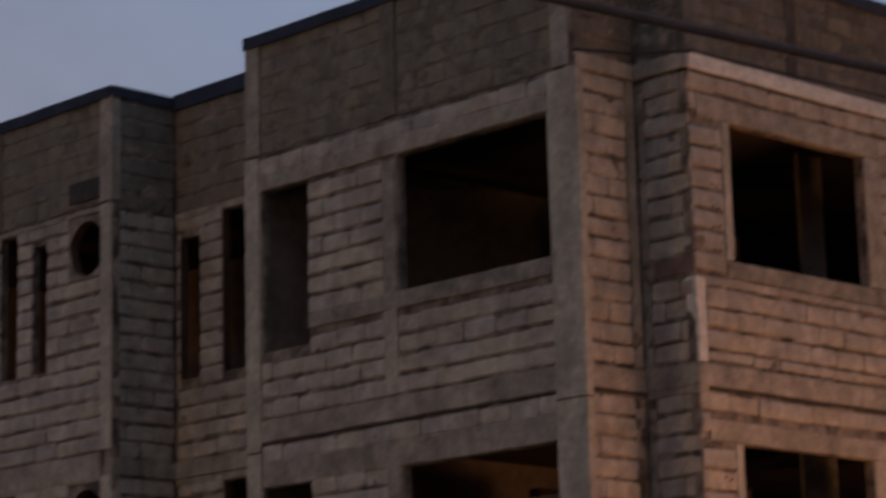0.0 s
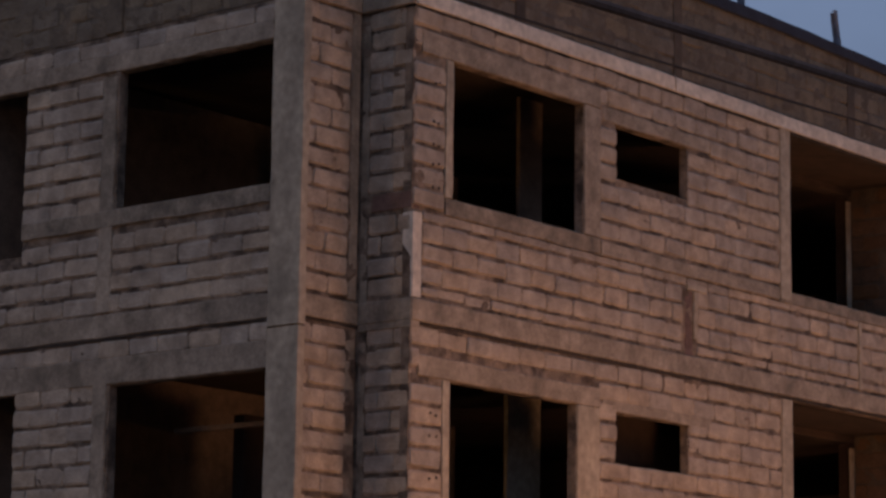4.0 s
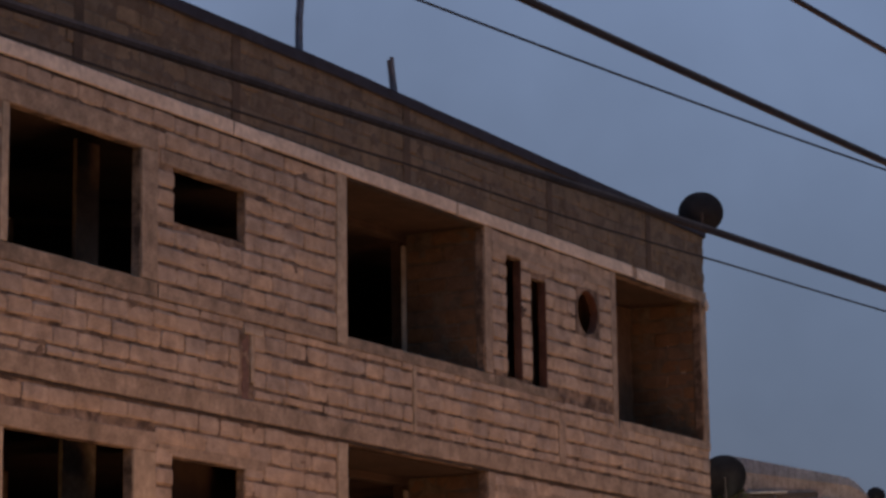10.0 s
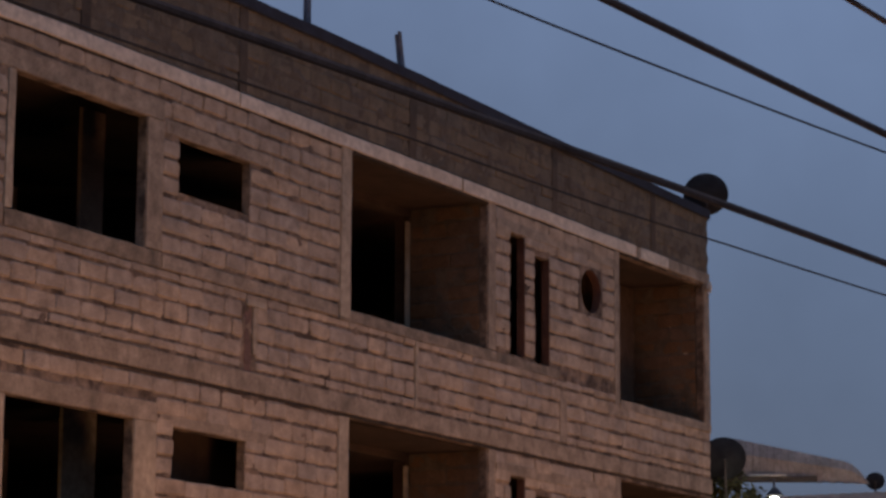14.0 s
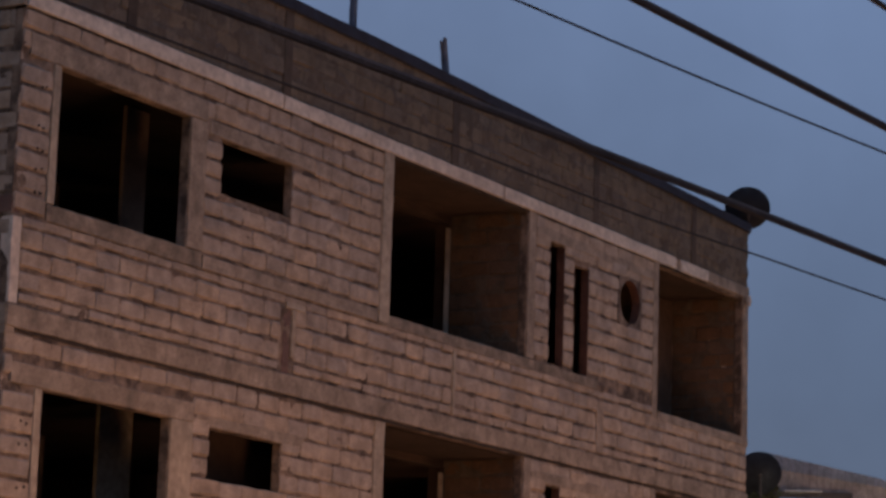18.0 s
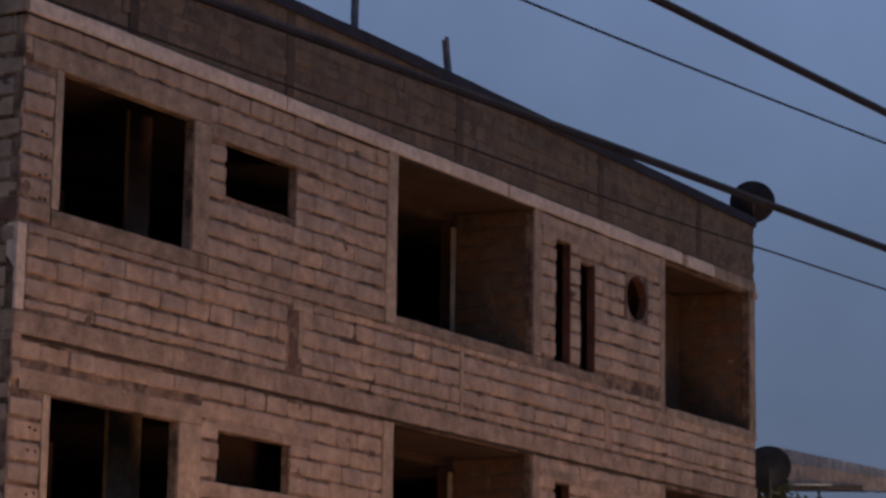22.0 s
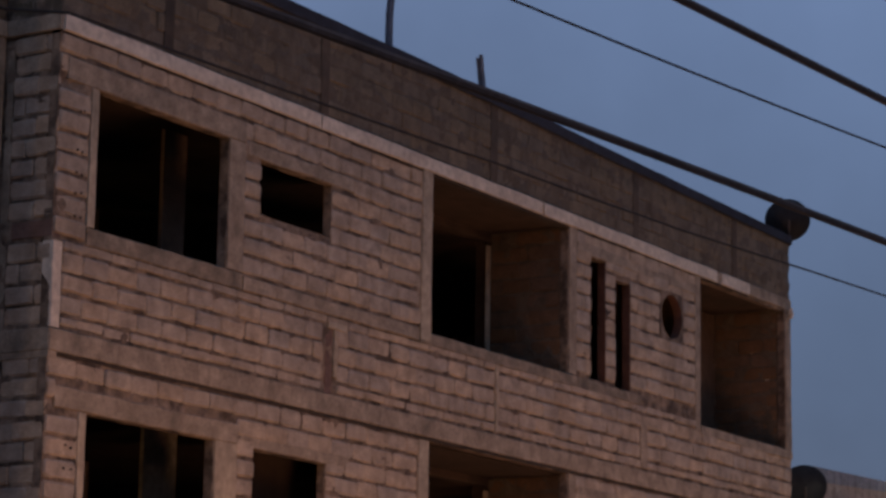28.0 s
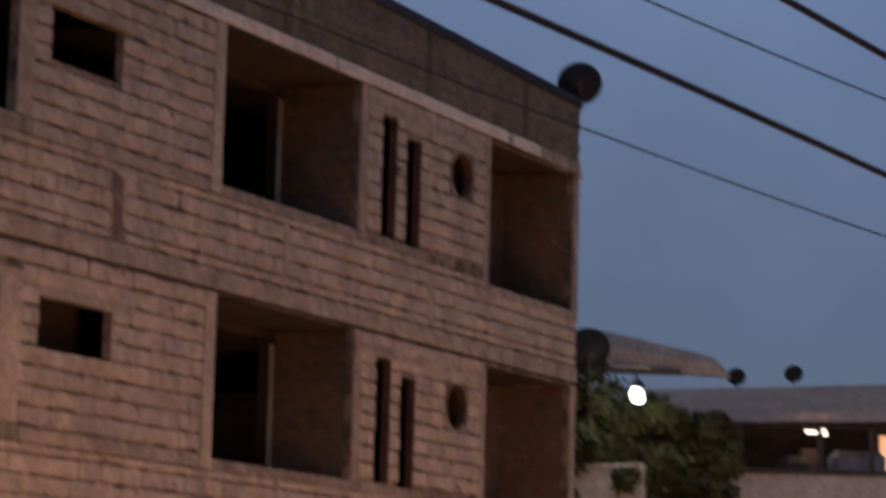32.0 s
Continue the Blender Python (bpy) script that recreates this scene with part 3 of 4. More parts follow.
for u, at, owner in ((MAIN0 + 0.17, side_at, parapet_side), (5.3, side_at, parapet_side), (BAY0 + 0.1, side_at, parapet_bay), (3.2, side_at, parapet_side), (10.0, side_at, parapet_bay)):
    strip("parapet_stud", u - 0.11, u + 0.11, BAND + 0.04, HIGH - 0.01, SIDE, at, M_CONC if u < 3 or 5 < u < 8 else M_PCORE_SIDE, owner, front=0.012)
strip("coping", 0.0, END + 0.02, TOP - 0.05, TOP + 0.085, FRONT, IDENT, M_COPE, house, front=0.028, back=-0.19, rough=0.004, cell=0.4, sag=droop)
strip("coping", XL, 0.0, TOP - 0.05, TOP + 0.085, FRONT, notch_back, M_COPE, house, front=0.028, back=-0.19)
strip("coping", 0.0, NY - 0.02, TOP - 0.05, TOP + 0.085, SIDE, notch_side, M_COPE, house, front=0.028, back=-0.19)
strip("coping", NY, MAIN1, HIGH - 0.05, HIGH + 0.085, SIDE, side_at, M_COPE, house, front=0.028, back=-0.19, rough=0.004, cell=0.4)
strip("coping", BAY0, BAY1, HIGH - 0.05, HIGH + 0.085, SIDE, side_at, M_COPE, house, front=0.028, back=-0.19, rough=0.004, cell=0.4)
strip("coping", MAIN1, BAY0, HIGH - 0.07, HIGH + 0.115, SIDE, rec_at, M_COPE, house, front=0.028, back=-0.19, rough=0.004, cell=0.4)
strip("coping", XL, 0.06, HIGH - 0.05, HIGH + 0.085, FRONT, bay_cheek, M_COPE, house, front=0.028, back=-0.19)

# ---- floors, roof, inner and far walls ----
# slabs take the shade-dark colour so that the rooms stay dark
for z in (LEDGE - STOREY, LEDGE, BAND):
    boxed("floor_slab", (0.12, END - 0.02, 0.125, 12.4, z + 0.01, z + 0.25), M_SHADE, house, bevel=0)
    boxed("floor_slab", (XL + 0.125, 0.115, 0.80, 5.2, z + 0.01, z + 0.25), M_SHADE, house, bevel=0)
    boxed("floor_slab", (XL + 0.125, 0.115, 8.0, 12.4, z + 0.01, z + 0.25), M_SHADE, house, bevel=0)
boxed("rear_wall", (XL, END, 12.4, 12.6, 0, TOP), M_INNER, house, bevel=0)
boxed("gable_wall", (END - 0.16, END, 0.15, 12.4, 0, TOP), M_CONC, house, bevel=0)
for dz in (0.0, -STOREY):
    z0, z1 = LEDGE + 0.26 + dz, BAND + dz + (0.0 if dz == 0 else -0.02)
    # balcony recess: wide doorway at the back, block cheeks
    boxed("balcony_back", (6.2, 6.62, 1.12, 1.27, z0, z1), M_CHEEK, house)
    boxed("balcony_head", (6.62, 9.71, 1.105, 1.27, z1 - 0.10, z1), M_SHADE, house)
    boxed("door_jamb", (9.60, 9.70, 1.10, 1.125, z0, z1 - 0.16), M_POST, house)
    boxed("door_reveal", (9.66, 9.70, 1.128, 1.30, z0, z1 - 0.10), M_SHADE, house, bevel=0)
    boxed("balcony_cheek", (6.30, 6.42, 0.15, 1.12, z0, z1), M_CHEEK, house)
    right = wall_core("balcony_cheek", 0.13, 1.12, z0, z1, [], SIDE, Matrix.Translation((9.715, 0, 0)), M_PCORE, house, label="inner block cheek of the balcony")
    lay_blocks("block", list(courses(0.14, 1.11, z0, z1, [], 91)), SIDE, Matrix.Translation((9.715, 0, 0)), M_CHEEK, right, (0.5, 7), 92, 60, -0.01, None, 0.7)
    boxed("balcony_soffit", (6.42, 9.70, 0.13, 1.12, z1 - 0.012, z1 - 0.002), M_SHADE, house, bevel=0)
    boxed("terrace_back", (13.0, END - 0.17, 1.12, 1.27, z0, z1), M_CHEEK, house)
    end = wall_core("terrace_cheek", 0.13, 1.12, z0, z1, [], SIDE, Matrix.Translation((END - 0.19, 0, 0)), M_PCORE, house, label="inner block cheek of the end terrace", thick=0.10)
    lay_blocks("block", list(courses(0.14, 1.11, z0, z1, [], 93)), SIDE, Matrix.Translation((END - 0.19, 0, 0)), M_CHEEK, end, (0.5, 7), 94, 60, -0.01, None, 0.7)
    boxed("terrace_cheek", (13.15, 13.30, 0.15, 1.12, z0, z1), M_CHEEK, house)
    # inner partitions and columns seen through the openings
    # lower column is given paler concrete in place of lamp light falling on it
    boxed("inner_column", ((3.47 if dz == 0 else 3.30), 3.87, 1.45, 1.50, z0, z1), M_POST if dz else M_INNER, house)
    boxed("partition", (0.13, 6.3, 4.6, 4.75, z0, z1), M_INNER, house)
    boxed("partition", (9.9, 10.05, 5.2, 12.3, z0, z1), M_INNER, house)
    boxed("partition", (2.2, 2.35, 6.2, 12.3, z0, z1), M_INNER, house)
    boxed("scaffold_board", (0.25, 0.30, 1.2, 3.3, 4.72, 4.77), M_INNER, house) if dz else None
    if dz:
        boxed("partition", (3.9, 6.19, 0.65, 0.75, z0, z1), M_SHADE, house)
        boxed("partition", (0.80, 1.6, 2.85, 3.0, z0, z1 - 0.55), M_SHADE, house)

# thin dark reddish linings on one reveal of each narrow slit
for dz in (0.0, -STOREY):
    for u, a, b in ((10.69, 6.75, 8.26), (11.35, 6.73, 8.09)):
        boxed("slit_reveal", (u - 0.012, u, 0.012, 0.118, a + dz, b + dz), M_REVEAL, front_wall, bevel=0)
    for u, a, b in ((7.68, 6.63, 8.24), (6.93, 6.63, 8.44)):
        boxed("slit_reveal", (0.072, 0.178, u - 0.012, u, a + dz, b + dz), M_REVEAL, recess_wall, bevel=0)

# ---- block courses ----
skip_front = front_holes + round_boxes + [(a, b, c, d) for n, a, b, c, d, m, p in front_strips] + [(4.42, 4.70, 5.64, 6.52)]
rise_of = [(LEDGE - STOREY + 0.275, LEDGE + 0.008), (LEDGE + 0.275, BAND - 0.004)]


def front_courses(u0, u1, skip, seed):
    """Courses of the street wall: those below the sills start lower than those above the tie beam."""
    for k, (a, b) in enumerate(rise_of):
        base, beam = a + 0.115, a + 0.825
        yield from courses(u0, u1, a, base, skip, seed + 10 * k)
        yield from courses(u0, u1, base, base + 0.60, skip, seed + 10 * k + 1)
        yield from courses(u0, u1, base + 0.60, beam, skip, seed + 10 * k + 2)
        yield from courses(u0, u1, beam + 0.166, b, skip, seed + 10 * k + 3)


def storeys(u0, u1, skip, seed):
    return [p for k, (a, b) in enumerate(rise_of) for p in courses(u0, u1, a, b, skip, seed + k)]


pier = [(0.0, 0.475, 6.63 + dz, 8.135 + dz) for dz in (0, -STOREY)]
front_blocks = list(front_courses(0.012, END - 0.01, skip_front + pier, 11))
for dz in (0, -STOREY):
    front_blocks += [(0.242, 6.72 + dz + 0.2 * k, 0.452, 0.2) for k in range(7)]
lay_blocks("block", front_blocks, FRONT, IDENT, M_BLOCK, front_wall, (3.0, 6.0), 12)
ret = [(XL, 0, LEDGE + dz, LEDGE + 0.28 + dz) for dz in (0, -STOREY)]
return_blocks = storeys(XL + 0.004, -0.145, ret, 21)
lay_blocks("block", return_blocks, FRONT, notch_back, M_BLOCK, bpy.data.objects["return_wall"], (-0.4, 6.5), 22, 120)
cheek_blocks = storeys(0.02, NY - 0.10, [(0, NY, 6.6 + dz, 6.77 + dz) for dz in (0, -STOREY)], 23)
lay_blocks("block", cheek_blocks, SIDE, notch_side, M_BLOCK, bpy.data.objects["notch_wall"], (0.3, 6.5), 24, 90)
skip_side = side_holes + [(a, b, c, d) for o, at, n, a, b, c, d, m, p in side_strips if o is side_wall]
lay_blocks("block", storeys(1.01, MAIN1, skip_side, 31), SIDE, side_at, M_BLOCK, side_wall, (2.5, 6.3), 32, 300)
skip_bay = bay_holes + bay_boxes + [(a, b, c, d) for o, at, n, a, b, c, d, m, p in side_strips if o is bay_wall]
lay_blocks("block", storeys(BAY0 + 0.2, BAY1, skip_bay, 41), SIDE, side_at, M_BLOCK, bay_wall, (8.5, 7.0), 42, 150)
skip_rec = rec_holes + [(a, b, c, d) for o, at, n, a, b, c, d, m, p in side_strips if o is recess_wall]
lay_blocks("block", list(courses(MAIN1, BAY0 - 0.02, 2.47, 8.53, skip_rec, 51)), SIDE, rec_at, M_BLOCK, recess_wall, (6.8, 7.0), 52, 150)
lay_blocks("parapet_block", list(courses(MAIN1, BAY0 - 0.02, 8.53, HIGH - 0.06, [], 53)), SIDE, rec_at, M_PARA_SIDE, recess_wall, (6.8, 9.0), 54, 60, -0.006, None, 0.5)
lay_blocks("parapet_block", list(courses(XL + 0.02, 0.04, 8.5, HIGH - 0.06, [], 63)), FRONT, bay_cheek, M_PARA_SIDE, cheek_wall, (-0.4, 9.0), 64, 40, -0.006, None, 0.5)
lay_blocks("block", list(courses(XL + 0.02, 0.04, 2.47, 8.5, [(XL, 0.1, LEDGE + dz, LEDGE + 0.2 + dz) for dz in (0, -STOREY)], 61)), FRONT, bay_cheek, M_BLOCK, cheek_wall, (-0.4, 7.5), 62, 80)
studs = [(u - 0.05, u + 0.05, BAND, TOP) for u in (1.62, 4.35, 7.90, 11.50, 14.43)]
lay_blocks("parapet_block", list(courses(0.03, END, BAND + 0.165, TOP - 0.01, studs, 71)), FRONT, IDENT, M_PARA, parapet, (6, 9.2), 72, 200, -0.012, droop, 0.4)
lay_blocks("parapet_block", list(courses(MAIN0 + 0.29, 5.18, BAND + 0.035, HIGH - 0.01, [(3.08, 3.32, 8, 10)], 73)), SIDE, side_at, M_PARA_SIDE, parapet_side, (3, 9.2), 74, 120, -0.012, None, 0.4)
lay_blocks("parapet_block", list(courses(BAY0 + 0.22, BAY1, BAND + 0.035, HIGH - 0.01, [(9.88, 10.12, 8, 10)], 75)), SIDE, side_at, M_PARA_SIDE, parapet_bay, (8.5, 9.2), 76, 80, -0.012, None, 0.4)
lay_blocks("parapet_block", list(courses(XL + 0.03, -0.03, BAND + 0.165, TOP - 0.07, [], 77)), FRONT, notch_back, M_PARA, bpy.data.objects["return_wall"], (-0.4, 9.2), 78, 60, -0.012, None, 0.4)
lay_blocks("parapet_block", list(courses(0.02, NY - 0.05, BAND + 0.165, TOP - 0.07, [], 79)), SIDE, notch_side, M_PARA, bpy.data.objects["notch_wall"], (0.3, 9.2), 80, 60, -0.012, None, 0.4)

# ---- dark discs painted for the shade of open cores in the corner pier blocks ----
rnd_hole = random.Random(4)
for lo, hi in ((6.85, 8.05), (3.9, 5.0)):
    v = lo
    while v < hi:
        for du in (0.0, 0.075):
            bm = bmesh.new()
            bmesh.ops.create_cone(bm, cap_ends=True, segments=10, radius1=0.014, radius2=0.014, depth=0.01)
            bm.transform(FRONT @ Matrix.Translation((0.30 + du + rnd_hole.uniform(-0.02, 0.02), v + rnd_hole.uniform(-0.02, 0.02), 0.0025)))
            part("dark_core_disc", bm, M_GAP, front_wall)
        v += rnd_hole.choice((0.2, 0.4))

# ---- starter bars on the roof ----
def starter_bars(name, x, height, lean, seed):
    rnd = random.Random(seed)
    ob = tagged(empty(name, (x, 0.1, TOP + 0.06)), "blue-grey reinforcing bars standing up from the roof edge", "rebar")
    for dx, dy in ((-0.024, -0.02), (0.024, -0.02), (-0.024, 0.02), (0.024, 0.02)):
        bm = bmesh.new()
        h = height * rnd.uniform(0.93, 1.0)
        tube_in(bm, [(dx * (1 - 0.3 * f) + lean * f * f, dy + 0.02 * math.sin(3 * f), f * h - 0.04) for f in (0, 0.2, 0.4, 0.6, 0.8, 1)], 0.016, 7)
        part("bar", bm, M_BARS, ob)
    return ob


starter_bars("starter_bars", 5.73, 1.25, 0.16, 1)
starter_bars("starter_bars", 7.80, 0.50, -0.10, 2)


# ---- dishes ----
def dish(name, place, radius, face, label, foot=None):
    """A bowl on an arm; face is the way that it looks."""
    ob = tagged(empty(name, place), label, "satellite dish")
    turn = Vector(face).to_track_quat("Z", "Y").to_matrix().to_4x4()
    bm = bmesh.new()
    n, rings = 32, []
    for k in range(7):
        r = radius * k / 6
        rings.append([bm.verts.new((r * math.cos(a), 0.92 * r * math.sin(a), 0.28 * r * r / radius)) for a in (2 * math.pi * j / n for j in range(n))] if k else [bm.verts.new((0, 0, 0))] * n)
    for r, s in zip(rings, rings[1:]):
        for j in range(n):
            f = [r[j], s[j], s[(j + 1) % n], r[(j + 1) % n]]
            f = list(dict.fromkeys(f))
            bm.faces.new(f)
    bmesh.ops.solidify(bm, geom=bm.faces, thickness=0.012)
    bm.transform(turn)
    part("bowl", bm, M_DISH, ob)
    bm = bmesh.new()
    tube_in(bm, [turn @ Vector((0, -radius * 0.85, 0.1 * radius)), turn @ Vector((0, -radius * 0.5, radius * 0.7)), turn @ Vector((0, -radius * 0.1, radius * 1.0))], 0.012)
    part("feed_arm", bm, M_DISH, ob)
    bm = bmesh.new()
    bmesh.ops.create_cone(bm, cap_ends=True, segments=14, radius1=0.03, radius2=0.022, depth=0.1, matrix=turn @ Matrix.Translation((0, -radius * 0.08, radius)))
    part("receiver", bm, M_DISH, ob)
    bm = bmesh.new()
    tube_in(bm, [foot or (0, 0, -radius * 1.15), (0, 0, -0.03), turn @ Vector((0, 0, -0.01))], 0.022)
    part("mast", bm, M_RUST, ob)
    return ob


dish("satellite_dish", (16.30, 0.03, 9.90), 0.335, (0.75, 0.55, 0.25), "dark round satellite dish on the roof corner")


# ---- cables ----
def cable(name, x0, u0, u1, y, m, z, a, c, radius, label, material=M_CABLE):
    bm = bmesh.new()
    n = max(12, int((u1 - u0) / 0.25))
    pts = [(x0 + u, y + m * u, z + a * u + c * u * u) for u in (u0 + (u1 - u0) * k / n for k in range(n + 1))]
    tube_in(bm, pts, radius)
    ob = part(name, bm, material)
    return tagged(ob, label, "cable", "overhead cables")


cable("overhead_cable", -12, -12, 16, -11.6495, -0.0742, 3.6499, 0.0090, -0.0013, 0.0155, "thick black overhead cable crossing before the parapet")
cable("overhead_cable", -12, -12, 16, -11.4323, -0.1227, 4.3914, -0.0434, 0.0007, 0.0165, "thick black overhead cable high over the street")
cable("overhead_wire", 16, -30, 30, -1.0025, -0.1441, 11.0197, -0.0049, 0.0010, 0.017, "thin dark overhead wire against the sky", M_WIRE)
bm = bmesh.new()
along = [(-0.86, 0.64, 8.72), (-0.62, 0.12, 8.60), (-0.37, -0.38, 8.562), (1.3, -0.40, 8.59), (3.2, -0.40, 8.64), (5.9, -0.40, 8.72), (7.2, -0.40, 8.775), (9.9, -0.40, 8.835), (12.0, -0.40, 8.895), (14.0, -0.40, 8.98), (16.0, -0.40, 9.072)]
tube_in(bm, along + [(16 + u, -0.4048 - 0.1406 * u, 9.0718 - 0.0205 * u + 0.001 * u * u) for u in range(2, 31, 2)], 0.015)
tagged(part("overhead_wire", bm, M_WIRE), "thin dark wire running along the parapet", "cable", "overhead cables")
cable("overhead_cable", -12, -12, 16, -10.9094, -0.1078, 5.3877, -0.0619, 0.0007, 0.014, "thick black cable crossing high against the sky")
cable("overhead_wire", -12, -12, 16, -4.6453, -0.1227, 9.1071, -0.0240, 0.0007, 0.011, "thin black wire crossing a thicker cable", M_WIRE)


anchor = tagged(empty("cable_anchor", (16.13, 0.0, 8.50)), "small white porcelain anchor on the building corner", "insulator")
bm = bmesh.new()
for z, r in ((-0.05, 0.030), (0.0, 0.045), (0.05, 0.030)):
    bmesh.ops.create_cone(bm, cap_ends=True, segments=12, radius1=r, radius2=r * 0.8, depth=0.045, matrix=Matrix.Translation((0, -0.06, z)))
part("porcelain", bm, M_BAND, anchor)
bm = bmesh.new()
tube_in(bm, [(0, 0.06, 0), (0, -0.03, 0), (0, -0.06, -0.06)], 0.012)
part("hook", bm, M_RUST, anchor)


def pole(place, height, arms, label):
    """A concrete pole with steel cross arms and insulators at the heights in arms."""
    ob = tagged(empty("utility_pole", place), label, "utility pole")
    bm = bmesh.new()
    bmesh.ops.create_cone(bm, cap_ends=True, segments=16, radius1=0.16, radius2=0.10, depth=height, matrix=Matrix.Translation((0, 0, height / 2)))
    part("shaft", bm, M_CONC, ob)
    for y, z in arms:
        bm = bmesh.new()
        block_in(bm, -0.04, 0.04, min(0.0, y) - 0.1, max(0.0, y) + 0.1, z - 0.12, z - 0.04, 0.008)
        part("cross_arm", bm, M_RUST, ob)
        bm = bmesh.new()
        bmesh.ops.create_cone(bm, cap_ends=True, segments=12, radius1=0.045, radius2=0.03, depth=0.09, matrix=Matrix.Translation((0, y, z - 0.005)))
        part("insulator", bm, M_DISH, ob)
    return ob

# ---- houses, tree and lamps beyond the building ----
M_ZINC = shader("weathered_zinc_sheet", (0.42, 0.345, 0.30), 0.85, (0.33, 0.27, 0.235), 20, 1.0, 0.15, metal=0.1)
M_SLATE = shader("blue_grey_sheet", (0.29, 0.305, 0.345), 0.85, (0.22, 0.235, 0.265), 20, 1.0, 0.15, metal=0.1)
M_SHEET = shader("dull_painted_sheet", (0.84, 0.57, 0.40), 0.95, (0.70, 0.47, 0.335), 20, 0.8, 0.1)
M_CREAM = shader("cream_rendered_wall", (0.70, 0.61, 0.51), 0.9, (0.50, 0.43, 0.36), 20, 0.9, 0.2, streak=0.6)
M_DARKWOOD = shader("dark_timber", (0.10, 0.075, 0.06), 0.85, (0.06, 0.045, 0.035), 30, 2.0, 0.3)
M_LEAF = shader("dark_foliage", (0.078, 0.077, 0.026), 0.95, (0.052, 0.052, 0.018), 30, 2.0, 0.1, vary=0.2)
M_BARK = shader("tree_bark", (0.13, 0.10, 0.075), 0.95, (0.08, 0.06, 0.045), 40, 3.0, 0.6)
M_TARP = shader("blue_grey_tarpaulin", (0.19, 0.22, 0.29), 0.6, (0.11, 0.13, 0.175), 20, 2.0, 0.2)
M_RED = shader("dull_red_plastic", (0.10, 0.045, 0.04), 0.6, (0.07, 0.033, 0.03), 20, 2.0, 0.1)
M_WHITE_GLOW = glowing("white_led", (0.95, 1.0, 0.98), 9.0)
M_TUBE_GLOW = glowing("white_tube", (1.0, 0.93, 0.82), 3.0)
M_ORANGE_GLOW = glowing("lit_room", (1.0, 0.50, 0.30), 0.85)

# a frame that faces the street: u to the right along the far house, v away from the street, z up
FAR = Matrix.Translation((22.2, 2.7, 0)) @ Matrix.Rotation(radians(-62.9), 4, "Z")


def far_box(name, u0, u1, v0, v1, z0, z1, material, parent, label="", bevel=0.015):
    bm = bmesh.new()
    block_in(bm, u0, u1, v0, v1, z0, z1, bevel=bevel)
    bm.transform(FAR)
    return part(name, bm, material, parent, label)


def sheet_roof(name, a, b, c, d, waves, material, parent, depth=0.022, thick=0.012):
    """A corrugated sheet over the quad a, b (near edge), c, d (far edge)."""
    a, b, c, d = map(Vector, (a, b, c, d))
    n = waves * 6
    bm = bmesh.new()
    rows = []
    for f in (0.0, 0.5, 1.0):
        row = []
        for k in range(n + 1):
            g = k / n
            p = a.lerp(b, g).lerp(d.lerp(c, g), f)
            row.append(bm.verts.new(p + Vector((0, 0, depth * 0.5 * math.sin(2 * math.pi * waves * g)))))
        rows.append(row)
    for r, s in zip(rows, rows[1:]):
        for k in range(n):
            bm.faces.new((r[k], r[k + 1], s[k + 1], s[k]))
    bmesh.ops.solidify(bm, geom=bm.faces, thickness=thick)
    bm.transform(FAR)
    return part(name, bm, material, parent)


near_house = tagged(empty("gabled_house", FAR @ Vector((0, 0, 0))), "low house with a sloping zinc roof", "house")
near_house.matrix_world = Matrix.Identity(4)
sheet_roof("roof", (-2.5, 0.0, 6.52), (2.52, 0.0, 6.40), (2.30, 3.4, 6.95), (-2.5, 3.4, 8.05), 22, M_ZINC, near_house)


def cladding(name, low, high, out, material, label):
    """Corrugated sheet on the gable between two shares of its height."""
    bm = bmesh.new()
    waves = 60
    for k in range(waves):
        rows = []
        for e in (k, k + 1):
            u = 0.30 + 2.32 * e / waves
            foot = 6.53 - 0.13 * e / waves
            peak = max(foot + 0.01, 7.18 - 0.48 * e / waves - 0.30 * max(0.0, (u - 2.2) / 0.42) ** 2)
            rows.append([bm.verts.new((u, out + 0.007 * math.sin(2.1 * e), foot + f * (peak - foot))) for f in (low, high)])
        bm.faces.new((rows[0][0], rows[1][0], rows[1][1], rows[0][1]))
    bmesh.ops.remove_doubles(bm, verts=bm.verts, dist=1e-4)
    bmesh.ops.solidify(bm, geom=bm.faces, thickness=0.01)
    bm.transform(FAR)
    part(name, bm, material, near_house, label)


cladding("gable_cladding", 0.0, 0.64, 0.12, M_ZINC, "grey-brown corrugated gable cladding")
cladding("verge_sheet", 0.62, 1.0, 0.09, M_SLATE, "blue-grey sheet along the roof edge")
far_box("gable", -2.5, 0.34, 0.25, 0.4, 6.55, 7.12, M_DARKWOOD, near_house)
far_box("eave_beam", -2.5, 1.75, -0.08, 0.04, 6.42, 6.52, M_DARKWOOD, near_house)
far_box("fascia", 0.62, 1.25, -0.115, -0.085, 6.505, 6.545, M_CREAM, near_house)
far_box("wall", -2.5, 1.35, 1.2, 1.4, 0.0, 5.0, M_CREAM, near_house)

long_house = tagged(empty("long_house"), "long house with a grey sheet roof and an open porch", "house")
sheet_roof("roof", (1.5, 2.0, 5.83), (8.0, 2.0, 5.98), (8.0, 7.0, 7.20), (1.5, 7.0, 6.90), 30, M_SHEET, long_house, depth=0.012)
far_box("front_wall", 2.75, 8.0, 2.0, 2.2, 0.0, 4.98, M_CREAM, long_house)
far_box("wall_cap", 2.70, 8.0, 1.95, 2.25, 4.98, 5.06, M_DARKWOOD, long_house)
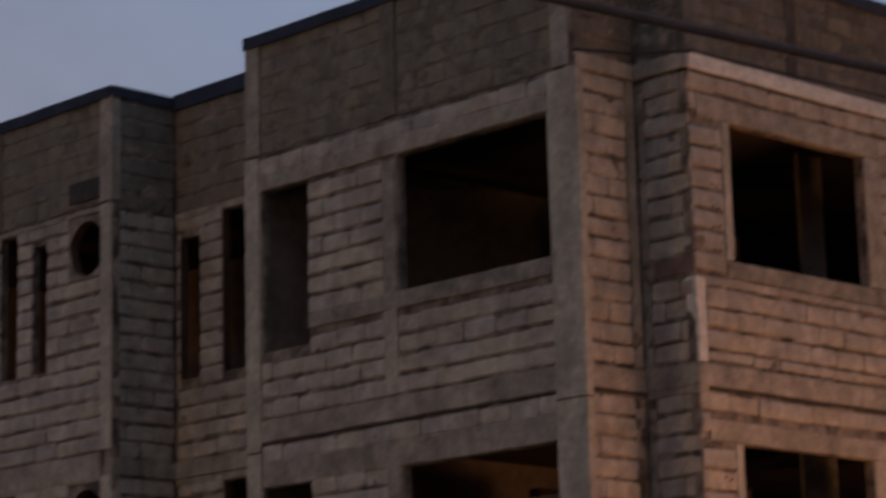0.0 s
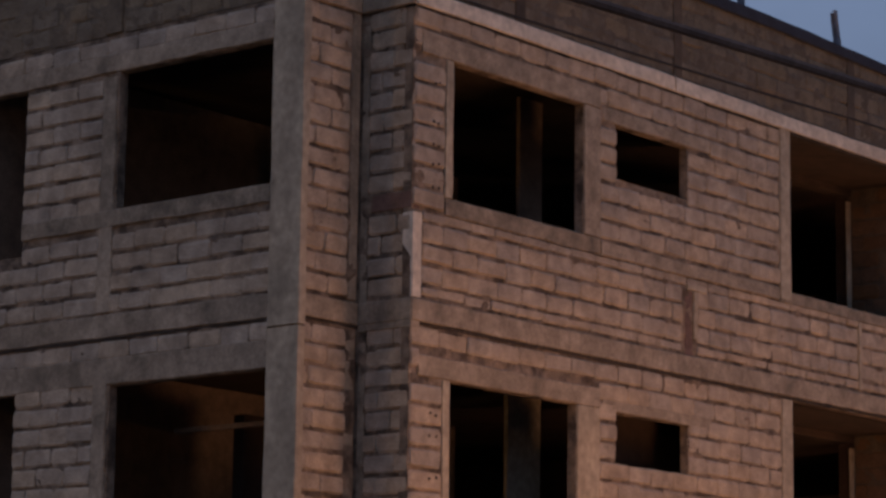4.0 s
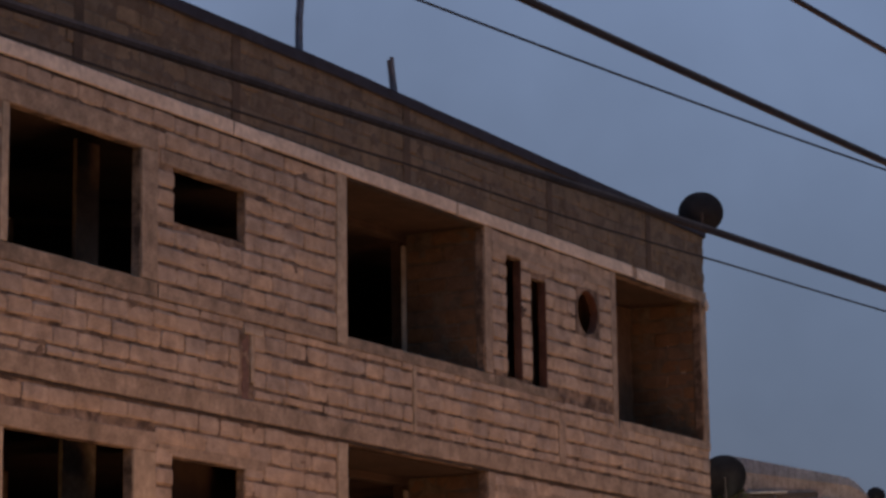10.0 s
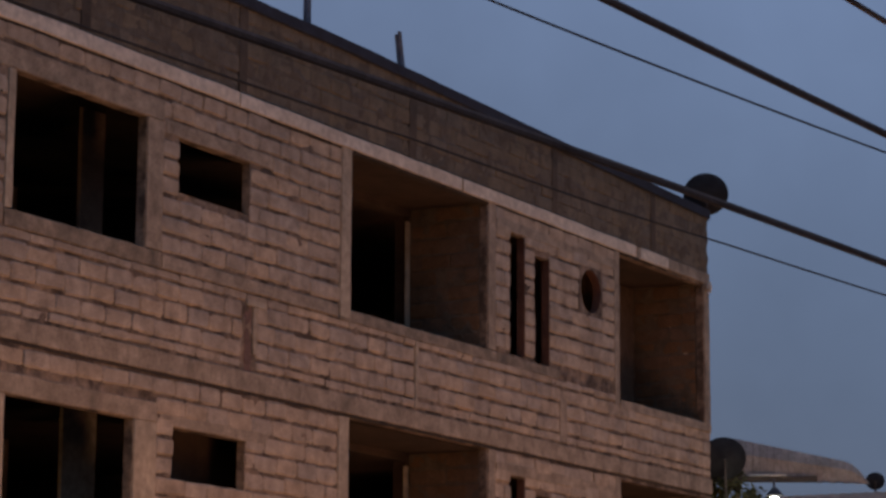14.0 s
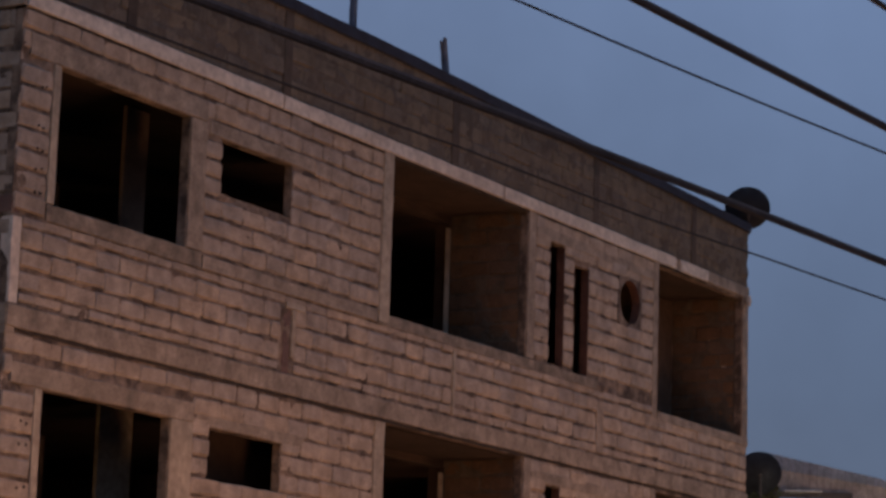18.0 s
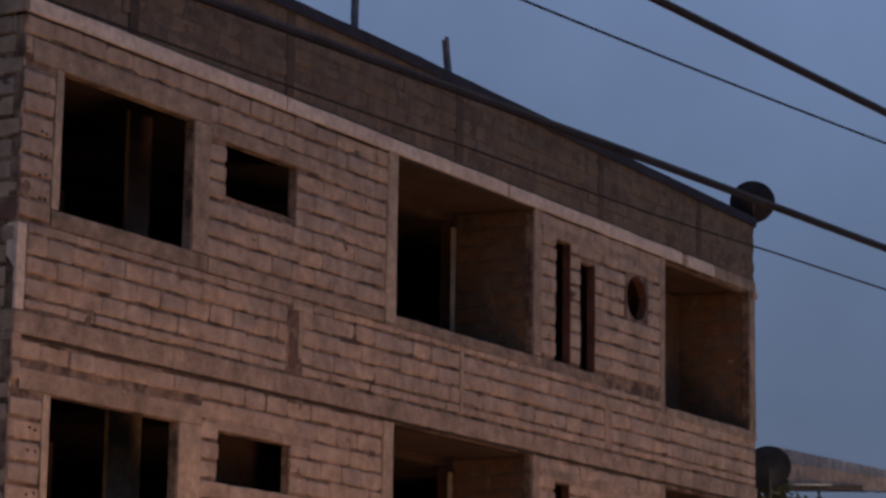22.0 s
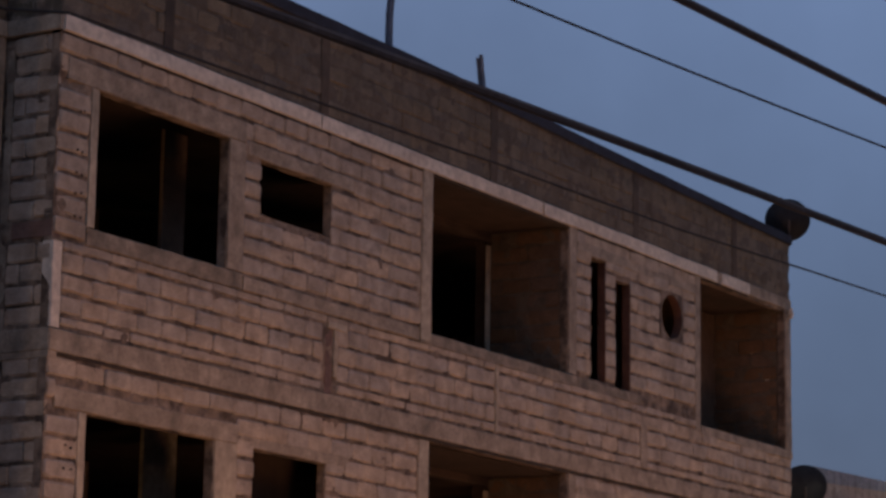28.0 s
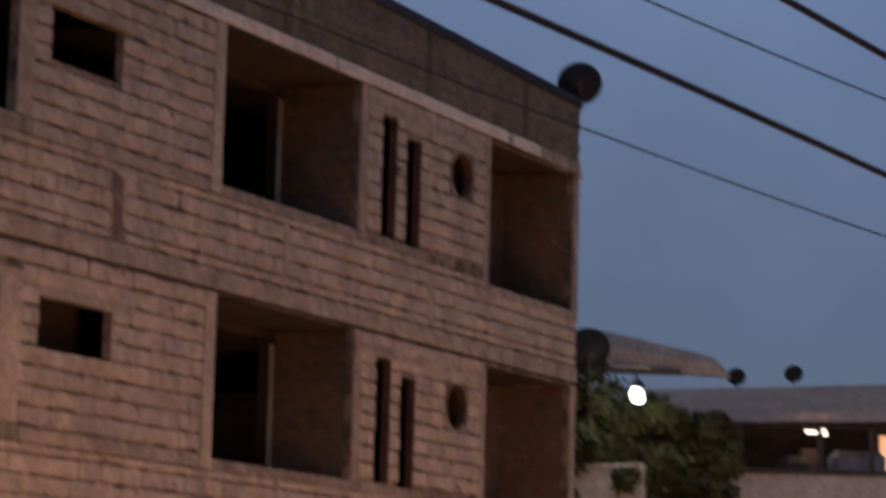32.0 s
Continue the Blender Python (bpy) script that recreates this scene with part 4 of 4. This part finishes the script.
far_box("back_wall", 1.5, 8.0, 6.2, 6.4, 0.0, 6.5, M_DARKWOOD, long_house)
far_box("side_wall", 1.5, 2.8, 2.9, 3.1, 0.0, 5.65, M_CREAM, long_house)
far_box("porch_floor", 1.5, 8.0, 2.2, 6.2, 4.75, 4.87, M_DARKWOOD, long_house)
far_box("eave_beam", 1.5, 8.0, 2.05, 2.17, 5.795, 5.835, M_DARKWOOD, long_house)
for u in (2.95, 4.35, 5.25):
    far_box("post", u, u + 0.09, 2.06, 2.16, 5.06, 5.795, M_DARKWOOD, long_house)
far_box("lit_doorway", 5.64, 6.4, 3.4, 3.44, 4.96, 5.80, M_ORANGE_GLOW, long_house, "doorway of a lit room, glowing orange", bevel=0)
far_box("door_frame", 5.585, 5.635, 3.36, 3.46, 4.88, 5.88, M_DARKWOOD, long_house)

tube = tagged(empty("tube_lamp"), "white tube lamp glowing under the porch roof", "lamp")
far_box("tube", 4.25, 4.52, 3.0, 3.04, 5.79, 5.83, M_TUBE_GLOW, tube)
bm = bmesh.new()
bmesh.ops.create_uvsphere(bm, u_segments=16, v_segments=10, radius=0.065, matrix=FAR @ Matrix.Translation((4.58, 3.02, 5.81)))
part("bulb", bm, M_TUBE_GLOW, tube)
far_box("fitting", 4.20, 4.64, 2.99, 3.05, 5.85, 5.89, M_DARKWOOD, tube)

# stored goods on the porch
goods = far_box("covered_load", 4.66, 5.62, 2.5, 3.2, 4.88, 5.46, M_TARP, None, bevel=0.12)
tagged(goods, "heap under a blue-grey tarpaulin on the porch", "heap")
crate = far_box("crate", 4.22, 4.60, 3.3, 3.7, 4.88, 5.55, M_RED, None, bevel=0.03)
tagged(crate, "dull red-brown plastic crate stack on the porch", "crate")
sack = far_box("sack", 3.75, 4.30, 2.6, 3.1, 4.88, 5.36, M_DARKWOOD, None, bevel=0.14)
tagged(sack, "dark full sack standing on the porch", "sack")

# flood lamp under the eave
flood = tagged(empty("flood_lamp"), "bright white flood lamp hung under the eave", "lamp")
bm = bmesh.new()
bmesh.ops.create_uvsphere(bm, u_segments=20, v_segments=14, radius=0.115, matrix=Matrix.Translation((21.50, 1.27, 5.93)) @ Matrix.Diagonal((1, 1, 1.08, 1)))
part("lens", bm, M_WHITE_GLOW, flood)
bm = bmesh.new()
bmesh.ops.create_cone(bm, cap_ends=True, segments=18, radius1=0.15, radius2=0.05, depth=0.12, matrix=Matrix.Translation((21.53, 1.28, 6.13)))
part("housing", bm, M_DISH, flood)
bm = bmesh.new()
tube_in(bm, [(21.53, 1.28, 6.16), (21.65, 1.35, 6.34), (22.55, 1.72, 6.45)], 0.02)
part("bracket", bm, M_RUST, flood)
lamp("flood_light", (21.35, 1.18, 5.74), (0.92, 1.0, 0.96), 15, 0.12)
lamp("porch_light", tuple(FAR @ Vector((4.4, 2.85, 5.72))), (1.0, 0.9, 0.78), 3.2, 0.08)


garden_wall = tagged(empty("garden_wall"), "cream rendered wall below the tree crowns", "wall")
for name, z0, z1, grow, material in (("panel", 0.0, 4.78, 0.0, M_CREAM), ("wall_cap", 4.78, 4.85, 0.03, M_CREAM)):
    boxed(name, (21.7 - grow, 21.86 + grow, 1.25, 2.7, z0, z1), material, garden_wall)


def tree(name, place, height, crown, seed, count, label):
    """A trunk with limbs and a crown of many small leaves in clumps."""
    rnd = random.Random(seed)
    ob = tagged(empty(name, place), label, "tree")
    bm = bmesh.new()
    n = 10
    pts = [Vector((0.12 * math.sin(1.3 * k), 0.1 * math.sin(2.1 * k), height * 0.62 * k / n)) for k in range(n + 1)]
    for k in range(n):
        tube_in(bm, [pts[k], pts[k + 1]], 0.13 - 0.008 * k, 9)
    tips = []
    for k in range(11):
        a = 2.4 * k
        start = pts[5 + k % 6]
        tip = Vector((crown[0] * 0.7 * math.cos(a) * rnd.uniform(0.5, 1), crown[1] * 0.7 * math.sin(a) * rnd.uniform(0.5, 1), height * rnd.uniform(0.62, 0.95)))
        mid = start.lerp(tip, 0.5) + Vector((0, 0, 0.12))
        tube_in(bm, [start, mid, tip], 0.035, 6)
        tips.append(tip)
    part("trunk", bm, M_BARK, ob)
    clumps = []
    while len(clumps) < 70:
        p = Vector((rnd.uniform(-1, 1), rnd.uniform(-1, 1), rnd.uniform(-1, 1)))
        if p.length < 1 and rnd.random() < 0.35 + 0.65 * p.length:
            clumps.append((Vector((p.x * crown[0], p.y * crown[1], height * 0.74 + p.z * crown[2])), rnd.uniform(0.18, 0.42)))
    verts, faces = [], []
    for _ in range(count):
        centre, size = rnd.choice(clumps)
        way = Vector((rnd.gauss(0, 1), rnd.gauss(0, 1), rnd.gauss(0, 1))).normalized()
        p = centre + way * size * rnd.uniform(0.4, 1.05)
        along = Vector((rnd.gauss(0, 1), rnd.gauss(0, 1), rnd.gauss(-0.4, 0.7))).normalized()
        side = along.cross(way)
        if side.length < 1e-3:
            continue
        side.normalize()
        l, w = rnd.uniform(0.06, 0.12), rnd.uniform(0.025, 0.05)
        lift = side.cross(along) * 0.012
        b = len(verts)
        verts += [tuple(p - along * l), tuple(p + side * w + lift), tuple(p + along * l), tuple(p - side * w + lift), tuple(p)]
        faces += [(b, b + 1, b + 4), (b + 1, b + 2, b + 4), (b + 2, b + 3, b + 4), (b + 3, b, b + 4)]
    mesh = bpy.data.meshes.new("crown")
    mesh.from_pydata(verts, [], faces)
    mesh.materials.append(M_LEAF)
    leaves = new("crown", mesh)
    leaves.parent = ob
    return ob


tree("tree", (23.2, 1.40, 0.0), 6.25, (1.45, 1.25, 1.3), 5, 24000, "dark leafy tree beside the flood lamp")
tree("tree", (22.2, 2.65, 0.0), 7.1, (0.85, 0.8, 1.2), 8, 16000, "dark leafy tree close to the building end")
bowl = dish("satellite_dish", (28.14, 2.085, 6.98), 0.175, (0.89, 0.45, 0.2), "small dark dish on the far roof ridge")
bowl = dish("satellite_dish", (28.61, 1.135, 7.06), 0.175, (0.89, 0.45, 0.2), "small dark dish on the far roof ridge")
dish("satellite_dish", (21.64, 2.20, 6.715), 0.385, (0.75, 0.55, 0.25), "large dark dish on a mast above the garden wall", (0.16, 0.0, -1.85))

pole((-24.0, -10.9, 0), 7.4, [(0.141, 3.325), (0.94, 4.983), (1.284, 6.201)], "concrete utility pole carrying the street cables")
pole((4.0, -13.3, 0), 6.4, [(0.463, 3.431), (-0.095, 3.846), (0.666, 4.546)], "concrete utility pole carrying the street cables")
